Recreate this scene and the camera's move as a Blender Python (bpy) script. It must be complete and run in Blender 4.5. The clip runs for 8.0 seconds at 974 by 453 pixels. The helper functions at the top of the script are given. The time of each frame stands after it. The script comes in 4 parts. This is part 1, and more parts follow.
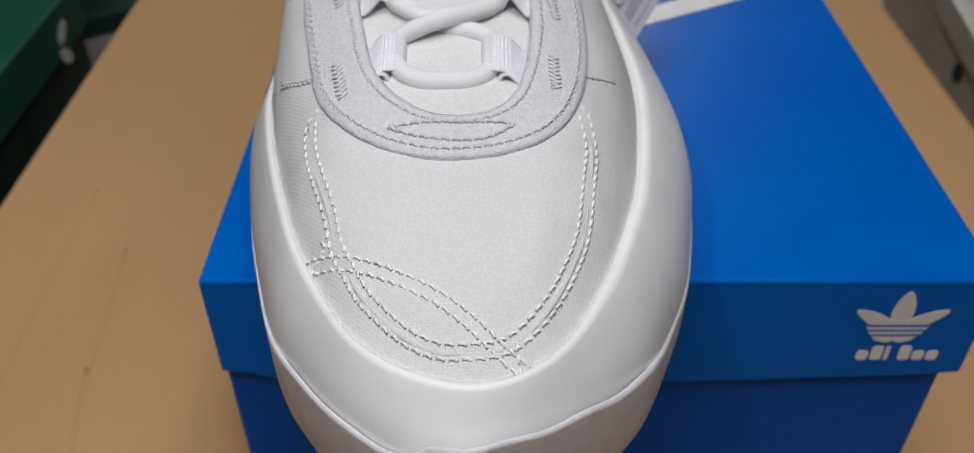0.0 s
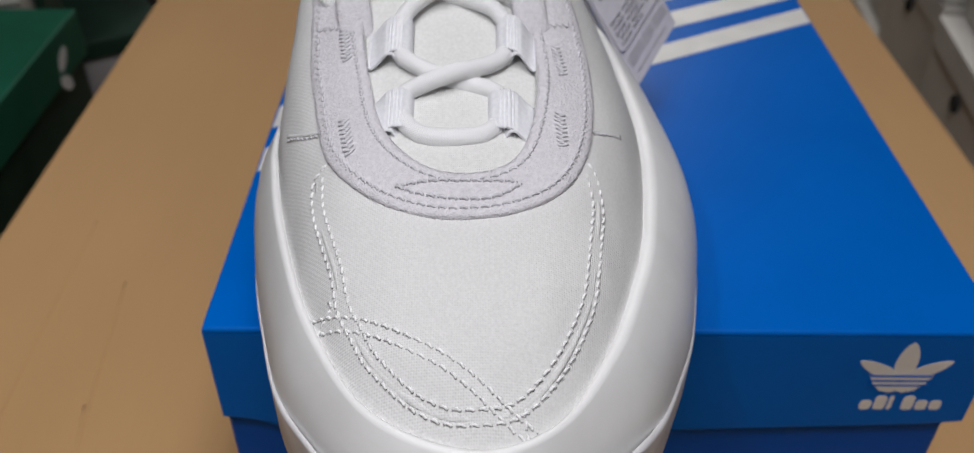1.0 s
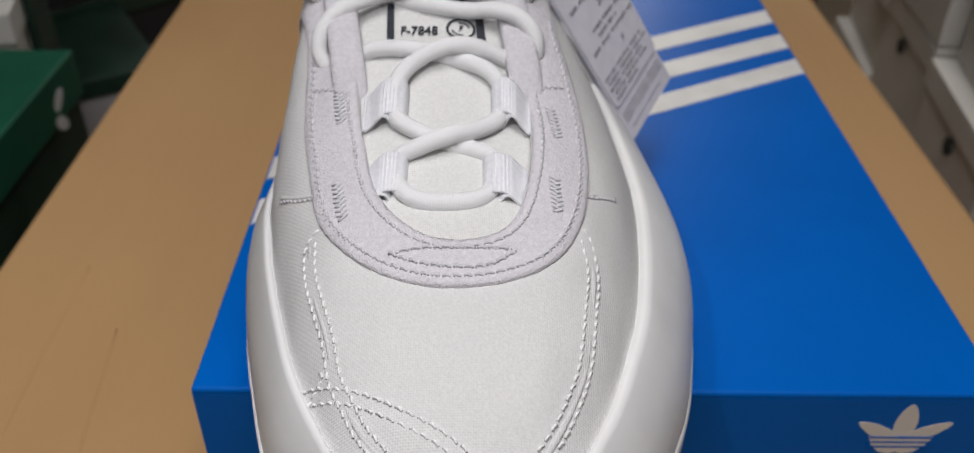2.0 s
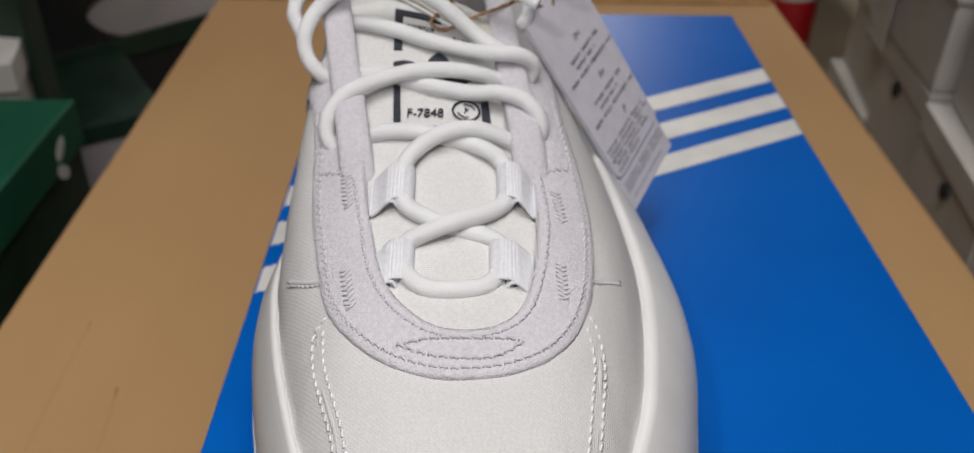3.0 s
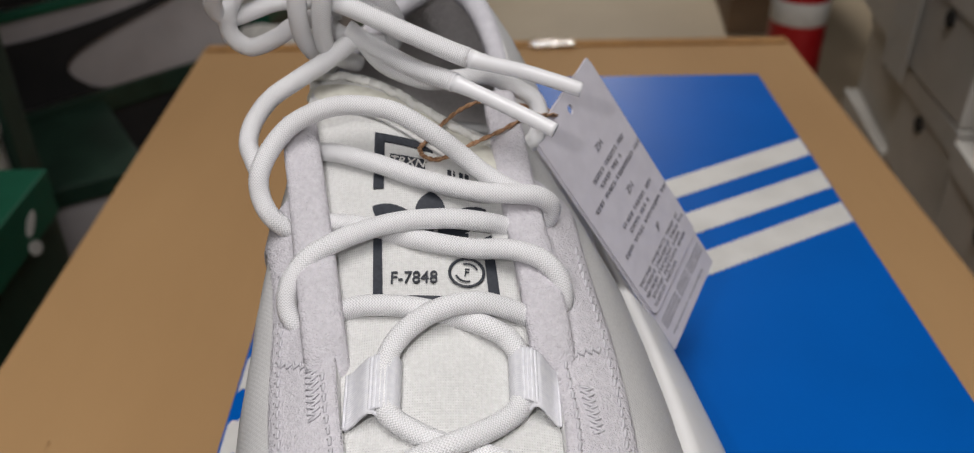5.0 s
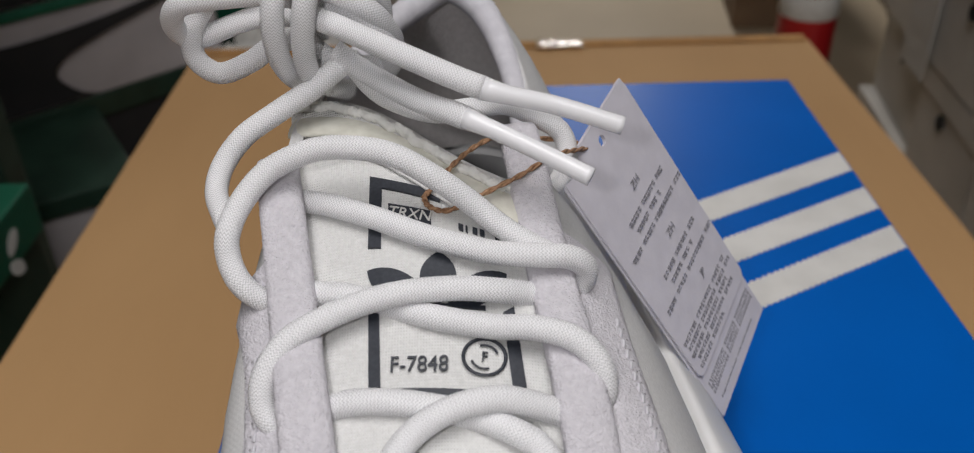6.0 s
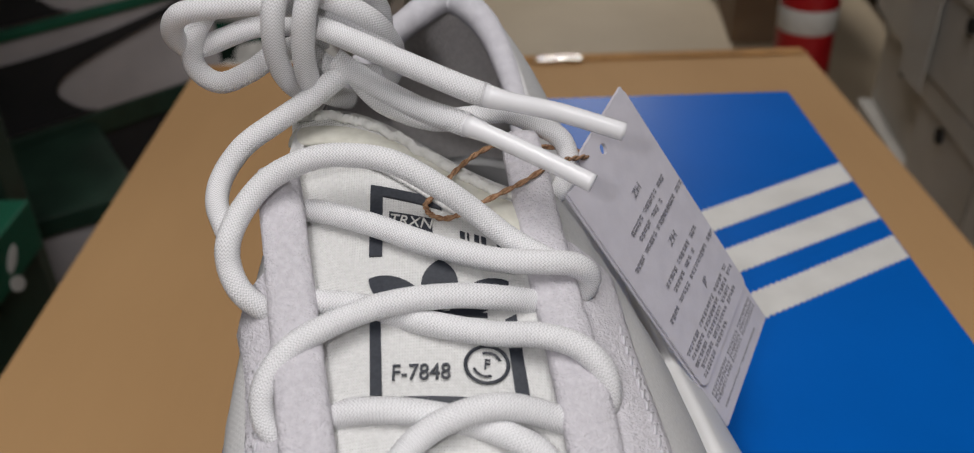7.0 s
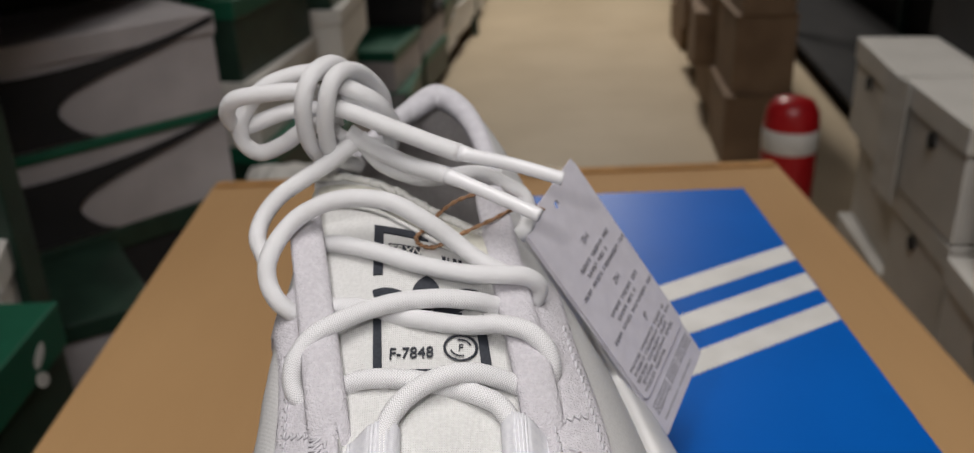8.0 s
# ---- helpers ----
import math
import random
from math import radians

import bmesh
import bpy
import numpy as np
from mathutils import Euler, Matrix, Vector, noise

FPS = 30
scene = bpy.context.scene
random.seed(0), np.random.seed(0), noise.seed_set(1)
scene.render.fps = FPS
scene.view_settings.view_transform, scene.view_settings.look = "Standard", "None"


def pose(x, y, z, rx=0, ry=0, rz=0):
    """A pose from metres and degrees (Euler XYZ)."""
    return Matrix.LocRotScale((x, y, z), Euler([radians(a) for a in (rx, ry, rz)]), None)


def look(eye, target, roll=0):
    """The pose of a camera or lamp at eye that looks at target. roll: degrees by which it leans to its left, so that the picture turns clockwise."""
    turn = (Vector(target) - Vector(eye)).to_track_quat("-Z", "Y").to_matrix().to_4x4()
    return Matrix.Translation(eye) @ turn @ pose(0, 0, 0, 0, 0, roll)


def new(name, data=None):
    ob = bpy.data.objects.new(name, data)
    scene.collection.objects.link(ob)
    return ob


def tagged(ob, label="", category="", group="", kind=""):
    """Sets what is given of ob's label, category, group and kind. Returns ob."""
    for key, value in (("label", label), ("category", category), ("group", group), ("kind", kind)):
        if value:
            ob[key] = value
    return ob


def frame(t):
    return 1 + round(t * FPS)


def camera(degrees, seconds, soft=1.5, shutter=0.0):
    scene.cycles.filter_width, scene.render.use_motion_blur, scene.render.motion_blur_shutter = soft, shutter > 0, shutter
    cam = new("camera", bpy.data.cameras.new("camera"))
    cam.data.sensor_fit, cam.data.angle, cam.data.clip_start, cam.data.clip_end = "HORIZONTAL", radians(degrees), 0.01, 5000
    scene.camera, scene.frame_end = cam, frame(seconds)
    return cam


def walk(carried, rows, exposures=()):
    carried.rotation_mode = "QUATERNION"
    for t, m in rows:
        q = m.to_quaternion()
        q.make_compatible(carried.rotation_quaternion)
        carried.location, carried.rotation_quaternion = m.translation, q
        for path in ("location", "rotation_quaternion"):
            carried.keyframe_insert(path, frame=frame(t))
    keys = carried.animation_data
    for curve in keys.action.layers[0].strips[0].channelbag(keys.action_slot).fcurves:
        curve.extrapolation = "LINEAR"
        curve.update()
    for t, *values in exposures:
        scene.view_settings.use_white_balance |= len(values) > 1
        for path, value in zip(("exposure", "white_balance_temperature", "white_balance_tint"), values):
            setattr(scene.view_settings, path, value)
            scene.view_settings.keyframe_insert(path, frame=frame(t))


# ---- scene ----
cam = camera(56.2, 8.0, soft=1.1)
cam.data.dof.use_dof, cam.data.dof.focus_distance, cam.data.dof.aperture_fstop = True, 0.178, 20.0
METRES, EYE, TILT, LEAN, TURN = 0.21, 0.92, -39.5, 0.0, 0.0
ROWS = [
    (0.0, 0.0, 0.0, 0.0, -0.0, 0.0, -0.0),
    (0.5, -0.0088, 0.0033, 0.0244, -0.07, 0.23, -0.22),
    (1.0, -0.0114, 0.0001, 0.0415, -0.26, 1.17, -0.35),
    (1.5, -0.0078, 0.0134, 0.0564, -0.41, 2.09, -0.47),
    (3.0, -0.0218, -0.0054, 0.1369, -0.75, 5.26, -0.41),
    (3.5, -0.0288, 0.0328, 0.1763, -0.77, 5.53, -0.19),
    (4.0, -0.0395, 0.0824, 0.2197, -0.67, 5.67, 0.1),
    (4.5, -0.0408, 0.1535, 0.2693, -0.55, 6.39, 0.53),
    (5.0, -0.0221, 0.2371, 0.3326, -0.38, 6.57, 1.02),
    (6.5, -0.039, 0.4388, 0.4258, -0.12, 6.16, 1.72),
    (7.0, -0.0362, 0.4109, 0.4082, -0.12, 7.28, 1.86),
    (7.5, -0.024, 0.3241, 0.3546, -0.07, 10.71, 2.08),
    (8.0, -0.0097, 0.1773, 0.2588, 0.17, 15.3, 2.27),
]
walk(cam, [(t, pose(0, 0, EYE, TILT, LEAN, TURN) @ pose(METRES * x, METRES * y, METRES * z, 90 + pitch, roll, yaw)) for t, x, y, z, yaw, pitch, roll in ROWS],
     exposures=[(0.0, 0.0, 6300, 11), (1.5, 0.01, 6400, 11), (3.0, 0.02, 6600, 11), (5.0, 0.03, 6600, 11), (6.5, -0.03, 6500, 11), (8.0, 0.06, 6680, 11)])

# ---- light: stockroom ceiling lamps and the small lamp of the filming device ----
world = bpy.data.worlds.new("room_air")
scene.world = world
world.use_nodes = True
world.node_tree.nodes["Background"].inputs[0].default_value = (0.9, 0.95, 1.0, 1)
world.node_tree.nodes["Background"].inputs[1].default_value = 0.02


def lamp(name, kind, m, watts, colour, size=0.1, size_y=None):
    data = bpy.data.lights.new(name, kind)
    data.energy, data.color = watts, colour
    if kind == "AREA":
        data.shape, data.size, data.size_y = "RECTANGLE", size, size_y or size
    else:
        data.shadow_soft_size = size
    ob = new(name, data)
    ob.matrix_world = m
    return ob


lamp("ceiling_tube_near", "AREA", look((0.05, -0.35, 2.68), (0.05, -0.2, 0)), 28, (1.0, 0.983, 0.985), 1.2, 1.2)
lamp("ceiling_tube_far", "AREA", look((0.60, 4.9, 2.68), (0.55, 4.5, 0)), 75, (1.0, 0.96, 0.90), 0.30, 1.4)
lamp("device_lamp", "POINT", pose(-0.036, 0.094, 0.962), 0.42, (1.0, 0.983, 1.0), 0.005)

# ---- materials ----


def material(name, colour, rough=0.6, metal=0.0, spec=0.5):
    m = bpy.data.materials.new(name)
    m.use_nodes = True
    b = m.node_tree.nodes["Principled BSDF"]
    b.inputs["Base Color"].default_value = (*colour, 1)
    b.inputs["Roughness"].default_value = rough
    b.inputs["Metallic"].default_value = metal
    b.inputs["Specular IOR Level"].default_value = spec
    return m


def node(m, kind, **values):
    n = m.node_tree.nodes.new(kind)
    for key, value in values.items():
        n.inputs[key.replace("_", " ")].default_value = value
    return n


def link(m, a, out, b, into):
    m.node_tree.links.new(a.outputs[out], b.inputs[into])


def mottle(m, colour_a, colour_b, scale, detail=4.0, low=0.35, high=0.65, stretch=(1, 1, 1)):
    """Base colour wanders between two colours with a noise of the given scale."""
    bsdf = m.node_tree.nodes["Principled BSDF"]
    co = node(m, "ShaderNodeTexCoord")
    mp = node(m, "ShaderNodeMapping", Scale=stretch)
    link(m, co, "Object", mp, "Vector")
    nz = node(m, "ShaderNodeTexNoise", Scale=scale, Detail=detail)
    link(m, mp, "Vector", nz, "Vector")
    ramp = node(m, "ShaderNodeValToRGB")
    ramp.color_ramp.elements[0].position, ramp.color_ramp.elements[1].position = low, high
    ramp.color_ramp.elements[0].color, ramp.color_ramp.elements[1].color = (*colour_a, 1), (*colour_b, 1)
    link(m, nz, "Fac", ramp, "Fac")
    link(m, ramp, "Color", bsdf, "Base Color")
    return mp


def relief(m, *layers):
    """Bump from layers of (kind, scale, strength, distance, stretch)."""
    bsdf = m.node_tree.nodes["Principled BSDF"]
    last = None
    for kind, scale, strength, distance, stretch in layers:
        co = node(m, "ShaderNodeTexCoord")
        mp = node(m, "ShaderNodeMapping", Scale=stretch)
        link(m, co, "Object", mp, "Vector")
        if kind == "noise":
            tx = node(m, "ShaderNodeTexNoise", Scale=scale, Detail=3.0)
            out = "Fac"
        elif kind == "cells":
            tx = node(m, "ShaderNodeTexVoronoi", Scale=scale)
            out = "Distance"
        else:
            tx = node(m, "ShaderNodeTexWave", Scale=scale, Distortion=0.6, Detail=1.0)
            tx.bands_direction = kind
            out = "Fac"
        link(m, mp, "Vector", tx, "Vector")
        bp = node(m, "ShaderNodeBump", Strength=strength, Distance=distance)
        link(m, tx, out, bp, "Height")
        if last:
            link(m, last, "Normal", bp, "Normal")
        last = bp
    link(m, last, "Normal", bsdf, "Normal")


ONE = (1, 1, 1)
CARD = material("corrugated_card", (0.42, 0.27, 0.13), 0.75, spec=0.25)
mottle(CARD, (0.475, 0.280, 0.124), (0.565, 0.342, 0.158), 6.0, 8.0, 0.3, 0.7, (1, 0.35, 1))
relief(CARD, ("noise", 420.0, 0.30, 0.0006, (1, 0.3, 1)), ("noise", 22.0, 0.20, 0.004, (1, 0.3, 1)), ("X", 28.0, 0.10, 0.0006, ONE))
CARD_EDGE = material("card_edge", (0.46, 0.24, 0.08), 0.85)
mottle(CARD_EDGE, (0.38, 0.20, 0.07), (0.52, 0.28, 0.10), 40.0)
TAPE = material("clear_glossy_tape", (0.60, 0.50, 0.36), 0.12)
relief(TAPE, ("noise", 120.0, 0.5, 0.003, ONE))
relief(CARD_EDGE, ("noise", 600.0, 0.5, 0.001, ONE))
BLUE = material("blue_coated_card", (0.0, 0.085, 0.40), 0.36, spec=0.05)
mottle(BLUE, (0.0, 0.103, 0.45), (0.0, 0.120, 0.52), 9.0, 6.0)
relief(BLUE, ("noise", 900.0, 0.10, 0.0003, ONE), ("noise", 14.0, 0.15, 0.002, ONE))
DARKBLUE = material("blue_card_base", (0.0, 0.080, 0.44), 0.45, spec=0.08)
relief(DARKBLUE, ("noise", 900.0, 0.10, 0.0003, ONE))
PRINT = material("white_print", (0.72, 0.71, 0.68), 0.45)
mottle(PRINT, (0.66, 0.65, 0.62), (0.74, 0.73, 0.70), 60.0)
FABRIC = material("off_white_twill", (0.70, 0.70, 0.66), 0.85, spec=0.2)
mottle(FABRIC, (0.610, 0.608, 0.602), (0.680, 0.678, 0.670), 1500.0, 2.0, 0.3, 0.7)
relief(FABRIC, ("DIAGONAL", 560.0, 0.10, 0.0003, (1, 1, 0.4)), ("X", 620.0, 0.18, 0.0003, ONE), ("Y", 620.0, 0.16, 0.0003, ONE), ("noise", 90.0, 0.08, 0.001, ONE))
SUEDE = material("pale_lilac_suede", (0.68, 0.66, 0.69), 0.95, spec=0.1)
mottle(SUEDE, (0.62, 0.60, 0.635), (0.73, 0.71, 0.745), 900.0, 6.0, 0.3, 0.7)
relief(SUEDE, ("noise", 2200.0, 0.80, 0.0007, ONE), ("noise", 800.0, 0.26, 0.0008, ONE))
RUBBER = material("white_foam_rubber", (0.78, 0.77, 0.74), 0.45, spec=0.4)
mottle(RUBBER, (0.745, 0.745, 0.74), (0.79, 0.79, 0.785), 70.0)
relief(RUBBER, ("noise", 700.0, 0.08, 0.0004, ONE), ("noise", 45.0, 0.12, 0.0015, ONE))
OUTSOLE = material("grey_white_rubber", (0.66, 0.65, 0.66), 0.5, spec=0.4)
mottle(OUTSOLE, (0.60, 0.59, 0.60), (0.68, 0.67, 0.68), 160.0)
relief(OUTSOLE, ("noise", 500.0, 0.3, 0.0006, ONE))
LINING = material("grey_lining_mesh", (0.42, 0.39, 0.38), 0.9)
mottle(LINING, (0.70, 0.67, 0.66), (0.78, 0.75, 0.74), 700.0)
relief(LINING, ("cells", 900.0, 0.4, 0.0005, ONE))
TONGUE = material("tongue_satin_knit", (0.74, 0.74, 0.71), 0.7)
mottle(TONGUE, (0.68, 0.68, 0.665), (0.75, 0.75, 0.735), 1200.0)
relief(TONGUE, ("X", 640.0, 0.34, 0.0003, ONE), ("Y", 560.0, 0.34, 0.0003, ONE), ("noise", 120.0, 0.08, 0.001, ONE))
THREAD = material("stitch_thread", (0.80, 0.80, 0.80), 0.42)
# Darker copy of the stitch thread: shade around sunken stitches is in its colour.
SHADED_THREAD = material("shaded_stitch_thread", (0.60, 0.59, 0.62), 0.45)
INK = material("dark_slate_print", (0.018, 0.022, 0.032), 0.45)
mottle(INK, (0.014, 0.018, 0.027), (0.028, 0.033, 0.045), 1500.0)
WEBBING = material("ribbed_white_webbing", (0.74, 0.745, 0.78), 0.6)
mottle(WEBBING, (0.70, 0.705, 0.745), (0.77, 0.775, 0.80), 900.0)
relief(WEBBING, ("Y", 700.0, 0.25, 0.0002, ONE))
TWINE = material("brown_twine", (0.32, 0.16, 0.08), 0.8)
mottle(TWINE, (0.26, 0.13, 0.065), (0.50, 0.30, 0.17), 1500.0)
TAG = material("pale_grey_tag_card", (0.62, 0.60, 0.66), 0.6)
mottle(TAG, (0.65, 0.63, 0.685), (0.70, 0.68, 0.735), 200.0)
relief(TAG, ("noise", 1200.0, 0.1, 0.0003, ONE))
TAG_INK = material("grey_tag_print", (0.24, 0.235, 0.26), 0.6)
HOLE = material("needle_hole", (0.30, 0.29, 0.30), 0.9)
PAD = material("lilac_white_collar_cloth", (0.70, 0.69, 0.73), 0.85, spec=0.2)
mottle(PAD, (0.64, 0.63, 0.67), (0.73, 0.72, 0.76), 300.0)
relief(PAD, ("noise", 900.0, 0.3, 0.0004, ONE))
FOAM = material("off_white_foam", (0.70, 0.70, 0.64), 0.95, spec=0.1)
mottle(FOAM, (0.80, 0.80, 0.76), (0.86, 0.86, 0.83), 500.0)
relief(FOAM, ("noise", 900.0, 0.8, 0.0008, ONE))
CUT_FOAM = material("beige_bare_foam", (0.56, 0.55, 0.46), 0.95, spec=0.1)
mottle(CUT_FOAM, (0.64, 0.63, 0.55), (0.74, 0.73, 0.65), 400.0)
AGLET = material("clear_coated_aglet", (0.85, 0.85, 0.865), 0.2)


def braided(name, colour):
    """Round braided cord: cells that follow the cord's own coordinates."""
    m = material(name, colour, 0.7, spec=0.3)
    bsdf = m.node_tree.nodes["Principled BSDF"]
    uv = node(m, "ShaderNodeUVMap")
    sep = node(m, "ShaderNodeSeparateXYZ")
    link(m, uv, "UV", sep, "Vector")

    def maths(op, a, b=None, const=None):
        n = m.node_tree.nodes.new("ShaderNodeMath")
        n.operation = op
        m.node_tree.links.new(a, n.inputs[0])
        if b is not None:
            m.node_tree.links.new(b, n.inputs[1])
        elif const is not None:
            n.inputs[1].default_value = const
        return n.outputs[0]
    along = maths("MULTIPLY", sep.outputs["X"], const=10500.0)
    columns = maths("MULTIPLY", sep.outputs["Y"], const=20.0)
    vee = maths("PINGPONG", columns, const=0.5)
    slope = maths("MULTIPLY", vee, const=2 * math.pi * 1.5)
    cells = maths("SINE", maths("ADD", along, slope))
    bp = node(m, "ShaderNodeBump", Strength=0.42, Distance=0.00025)
    m.node_tree.links.new(cells, bp.inputs["Height"])
    link(m, bp, "Normal", bsdf, "Normal")
    # Ramp darkens the gaps between braid cells; their shade is in the colour.
    gap_shade = node(m, "ShaderNodeValToRGB")
    gap_shade.color_ramp.elements[0].color = (*(c * 0.66 for c in colour), 1)
    gap_shade.color_ramp.elements[1].color = (*colour, 1)
    gap_shade.color_ramp.elements[0].position, gap_shade.color_ramp.elements[1].position = 0.0, 0.55
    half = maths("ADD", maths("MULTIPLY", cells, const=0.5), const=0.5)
    m.node_tree.links.new(half, gap_shade.inputs["Fac"])
    link(m, gap_shade, "Color", bsdf, "Base Color")
    return m


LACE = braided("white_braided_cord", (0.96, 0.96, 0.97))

# ---- building helpers ----


def thing(name, label, category, group="", at=(0, 0, 0)):
    ob = new(name)
    ob.location = at
    ob.empty_display_size = 0.02
    return tagged(ob, label, category, group)


def part(name, bm, mat, parent=None, label="", smooth=True, bevel=0.0, kind=""):
    me = bpy.data.meshes.new(name)
    bmesh.ops.recalc_face_normals(bm, faces=bm.faces)
    bm.to_mesh(me)
    bm.free()
    if smooth:
        me.polygons.foreach_set("use_smooth", [True] * len(me.polygons))
    me.materials.append(mat)
    ob = new(name, me)
    if parent:
        ob.parent = parent
        root = parent
        shift = Vector((0, 0, 0))
        while root:
            shift += root.location
            root = root.parent
        me.transform(Matrix.Translation(-shift))
    if bevel:
        mod = ob.modifiers.new("bevel", "BEVEL")
        mod.width, mod.segments, mod.limit_method = bevel, 2, "ANGLE"
    if label or kind:
        tagged(ob, label, kind=kind)
    return ob


def block(x0, x1, y0, y1, z0, z1, bm=None):
    bm = bm or bmesh.new()
    bmesh.ops.create_cube(bm, size=1, matrix=Matrix.Translation(((x0 + x1) / 2, (y0 + y1) / 2, (z0 + z1) / 2)) @ Matrix.Diagonal((x1 - x0, y1 - y0, z1 - z0, 1)))
    return bm


def spline(points, n, closed=False):
    """Catmull-Rom curve through the points, n steps a span."""
    p = [Vector(q) for q in points]
    k = len(p)
    out = []
    for i in range(k if closed else k - 1):
        a, b, c, d = (p[(i + j) % k] if closed else p[min(max(i + j, 0), k - 1)] for j in (-1, 0, 1, 2))
        for s in range(n):
            t = s / n
            out.append(0.5 * ((2 * b) + (c - a) * t + (2 * a - 5 * b + 4 * c - d) * t * t + (3 * b - a - 3 * c + d) * t ** 3))
    if not closed:
        out.append(p[-1])
    return out


def tube(points, radius, segs=12, n=8, flat=1.0, ends=True, taper=None, bm=None):
    """A cord swept along a smooth curve, with coordinates along and around it."""
    path = spline(points, n) if n > 1 else [Vector(q) for q in points]
    bm = bm or bmesh.new()
    uv = bm.loops.layers.uv.verify()
    up = Vector((0, 0, 1))
    rings, length, lengths = [], 0.0, []
    side = None
    for i, p in enumerate(path):
        way = (path[min(i + 1, len(path) - 1)] - path[max(i - 1, 0)]).normalized()
        if side is None:
            side = way.cross(up if abs(way.z) < 0.9 else Vector((1, 0, 0))).normalized()
        side = (side - way * side.dot(way)).normalized()
        other = side.cross(way)
        if i:
            length += (p - path[i - 1]).length
        lengths.append(length)
        r = radius * (taper(i / (len(path) - 1)) if taper else 1)
        rings.append([bm.verts.new(p + (side * math.cos(a) + other * math.sin(a) * flat) * r) for a in (2 * math.pi * j / segs for j in range(segs))])
    for i in range(len(rings) - 1):
        for j in range(segs):
            f = bm.faces.new((rings[i][j], rings[i][(j + 1) % segs], rings[i + 1][(j + 1) % segs], rings[i + 1][j]))
            for lp, (u, v) in zip(f.loops, ((i, j), (i, j + 1), (i + 1, j + 1), (i + 1, j))):
                lp[uv].uv = (lengths[u], v / segs)
    if ends:
        bm.faces.new(rings[0][::-1])
        bm.faces.new(rings[-1])
    return bm


def skin(rows, bm=None, closed=True, cap=False):
    """Quads between rows of points of equal length."""
    bm = bm or bmesh.new()
    vs = [[bm.verts.new(p) for p in row] for row in rows]
    n = len(rows[0])
    for a, b in zip(vs, vs[1:]):
        for j in range(n if closed else n - 1):
            bm.faces.new((a[j], a[(j + 1) % n], b[(j + 1) % n], b[j]))
    if cap:
        bm.faces.new(vs[-1])
    return bm


def slab(outline, thick, m, bm=None):
    """A flat outline in its own plane, raised by thick, laid at the pose m."""
    bm = bm or bmesh.new()
    lo = [bm.verts.new(m @ Vector((x, y, 0))) for x, y in outline]
    hi = [bm.verts.new(m @ Vector((x, y, thick))) for x, y in outline]
    n = len(outline)
    bm.faces.new(hi)
    bm.faces.new(lo[::-1])
    for i in range(n):
        bm.faces.new((lo[i], lo[(i + 1) % n], hi[(i + 1) % n], hi[i]))
    return bm


def lettering(words, size, m, mat, parent, name="lettering", depth=0.0003):
    cu = bpy.data.curves.new(name, "FONT")
    cu.body, cu.size, cu.extrude = words, size, depth
    cu.align_x, cu.align_y = "CENTER", "CENTER"
    tmp = bpy.data.objects.new(name, cu)
    scene.collection.objects.link(tmp)
    bpy.context.view_layer.update()
    me = bpy.data.meshes.new_from_object(tmp.evaluated_get(bpy.context.evaluated_depsgraph_get()))
    bpy.data.objects.remove(tmp)
    me.transform(m)
    me.materials.clear()
    me.materials.append(mat)
    ob = new(name, me)
    ob.parent = parent
    me.transform(Matrix.Translation(-parent.location))
    return ob


def rounded(x0, y0, x1, y1, r, n=4):
    out = []
    for cx, cy, a0 in ((x0 + r, y0 + r, 180), (x1 - r, y0 + r, 270), (x1 - r, y1 - r, 0), (x0 + r, y1 - r, 90)):
        out += [(cx + r * math.cos(radians(a0 + 90 * k / n)), cy + r * math.sin(radians(a0 + 90 * k / n))) for k in range(n + 1)]
    return out


LID = 0.742      # top of the shoe box
TOP = LID - 0.125  # top of the carton

# ---- room ----
FLOOR = material("worn_lino", (0.42, 0.36, 0.27), 0.55)
mottle(FLOOR, (0.43, 0.345, 0.235), (0.49, 0.40, 0.28), 3.0, 6.0)
relief(FLOOR, ("noise", 60.0, 0.2, 0.002, ONE))
WALL = material("painted_wall", (0.45, 0.43, 0.40), 0.8)
mottle(WALL, (0.42, 0.40, 0.37), (0.47, 0.45, 0.42), 3.0)
WHITE_CARD = material("white_box_card", (0.55, 0.53, 0.50), 0.6)
mottle(WHITE_CARD, (0.62, 0.60, 0.555), (0.70, 0.675, 0.63), 14.0, 6.0)
GREY_CARD = material("grey_box_card", (0.30, 0.28, 0.29), 0.6)
mottle(GREY_CARD, (0.38, 0.355, 0.36), (0.46, 0.43, 0.435), 14.0, 6.0)
GREEN_CARD = material("green_box_card", (0.006, 0.10, 0.055), 0.5)
mottle(GREEN_CARD, (0.005, 0.085, 0.045), (0.008, 0.115, 0.065), 16.0, 6.0)
DARK_GREEN = material("dark_green_steel", (0.012, 0.035, 0.022), 0.45)
mottle(DARK_GREEN, (0.010, 0.028, 0.018), (0.018, 0.045, 0.03), 30.0, 6.0)
BLACK = material("black_board", (0.012, 0.012, 0.013), 0.8)
mottle(BLACK, (0.009, 0.009, 0.010), (0.018, 0.017, 0.018), 12.0)
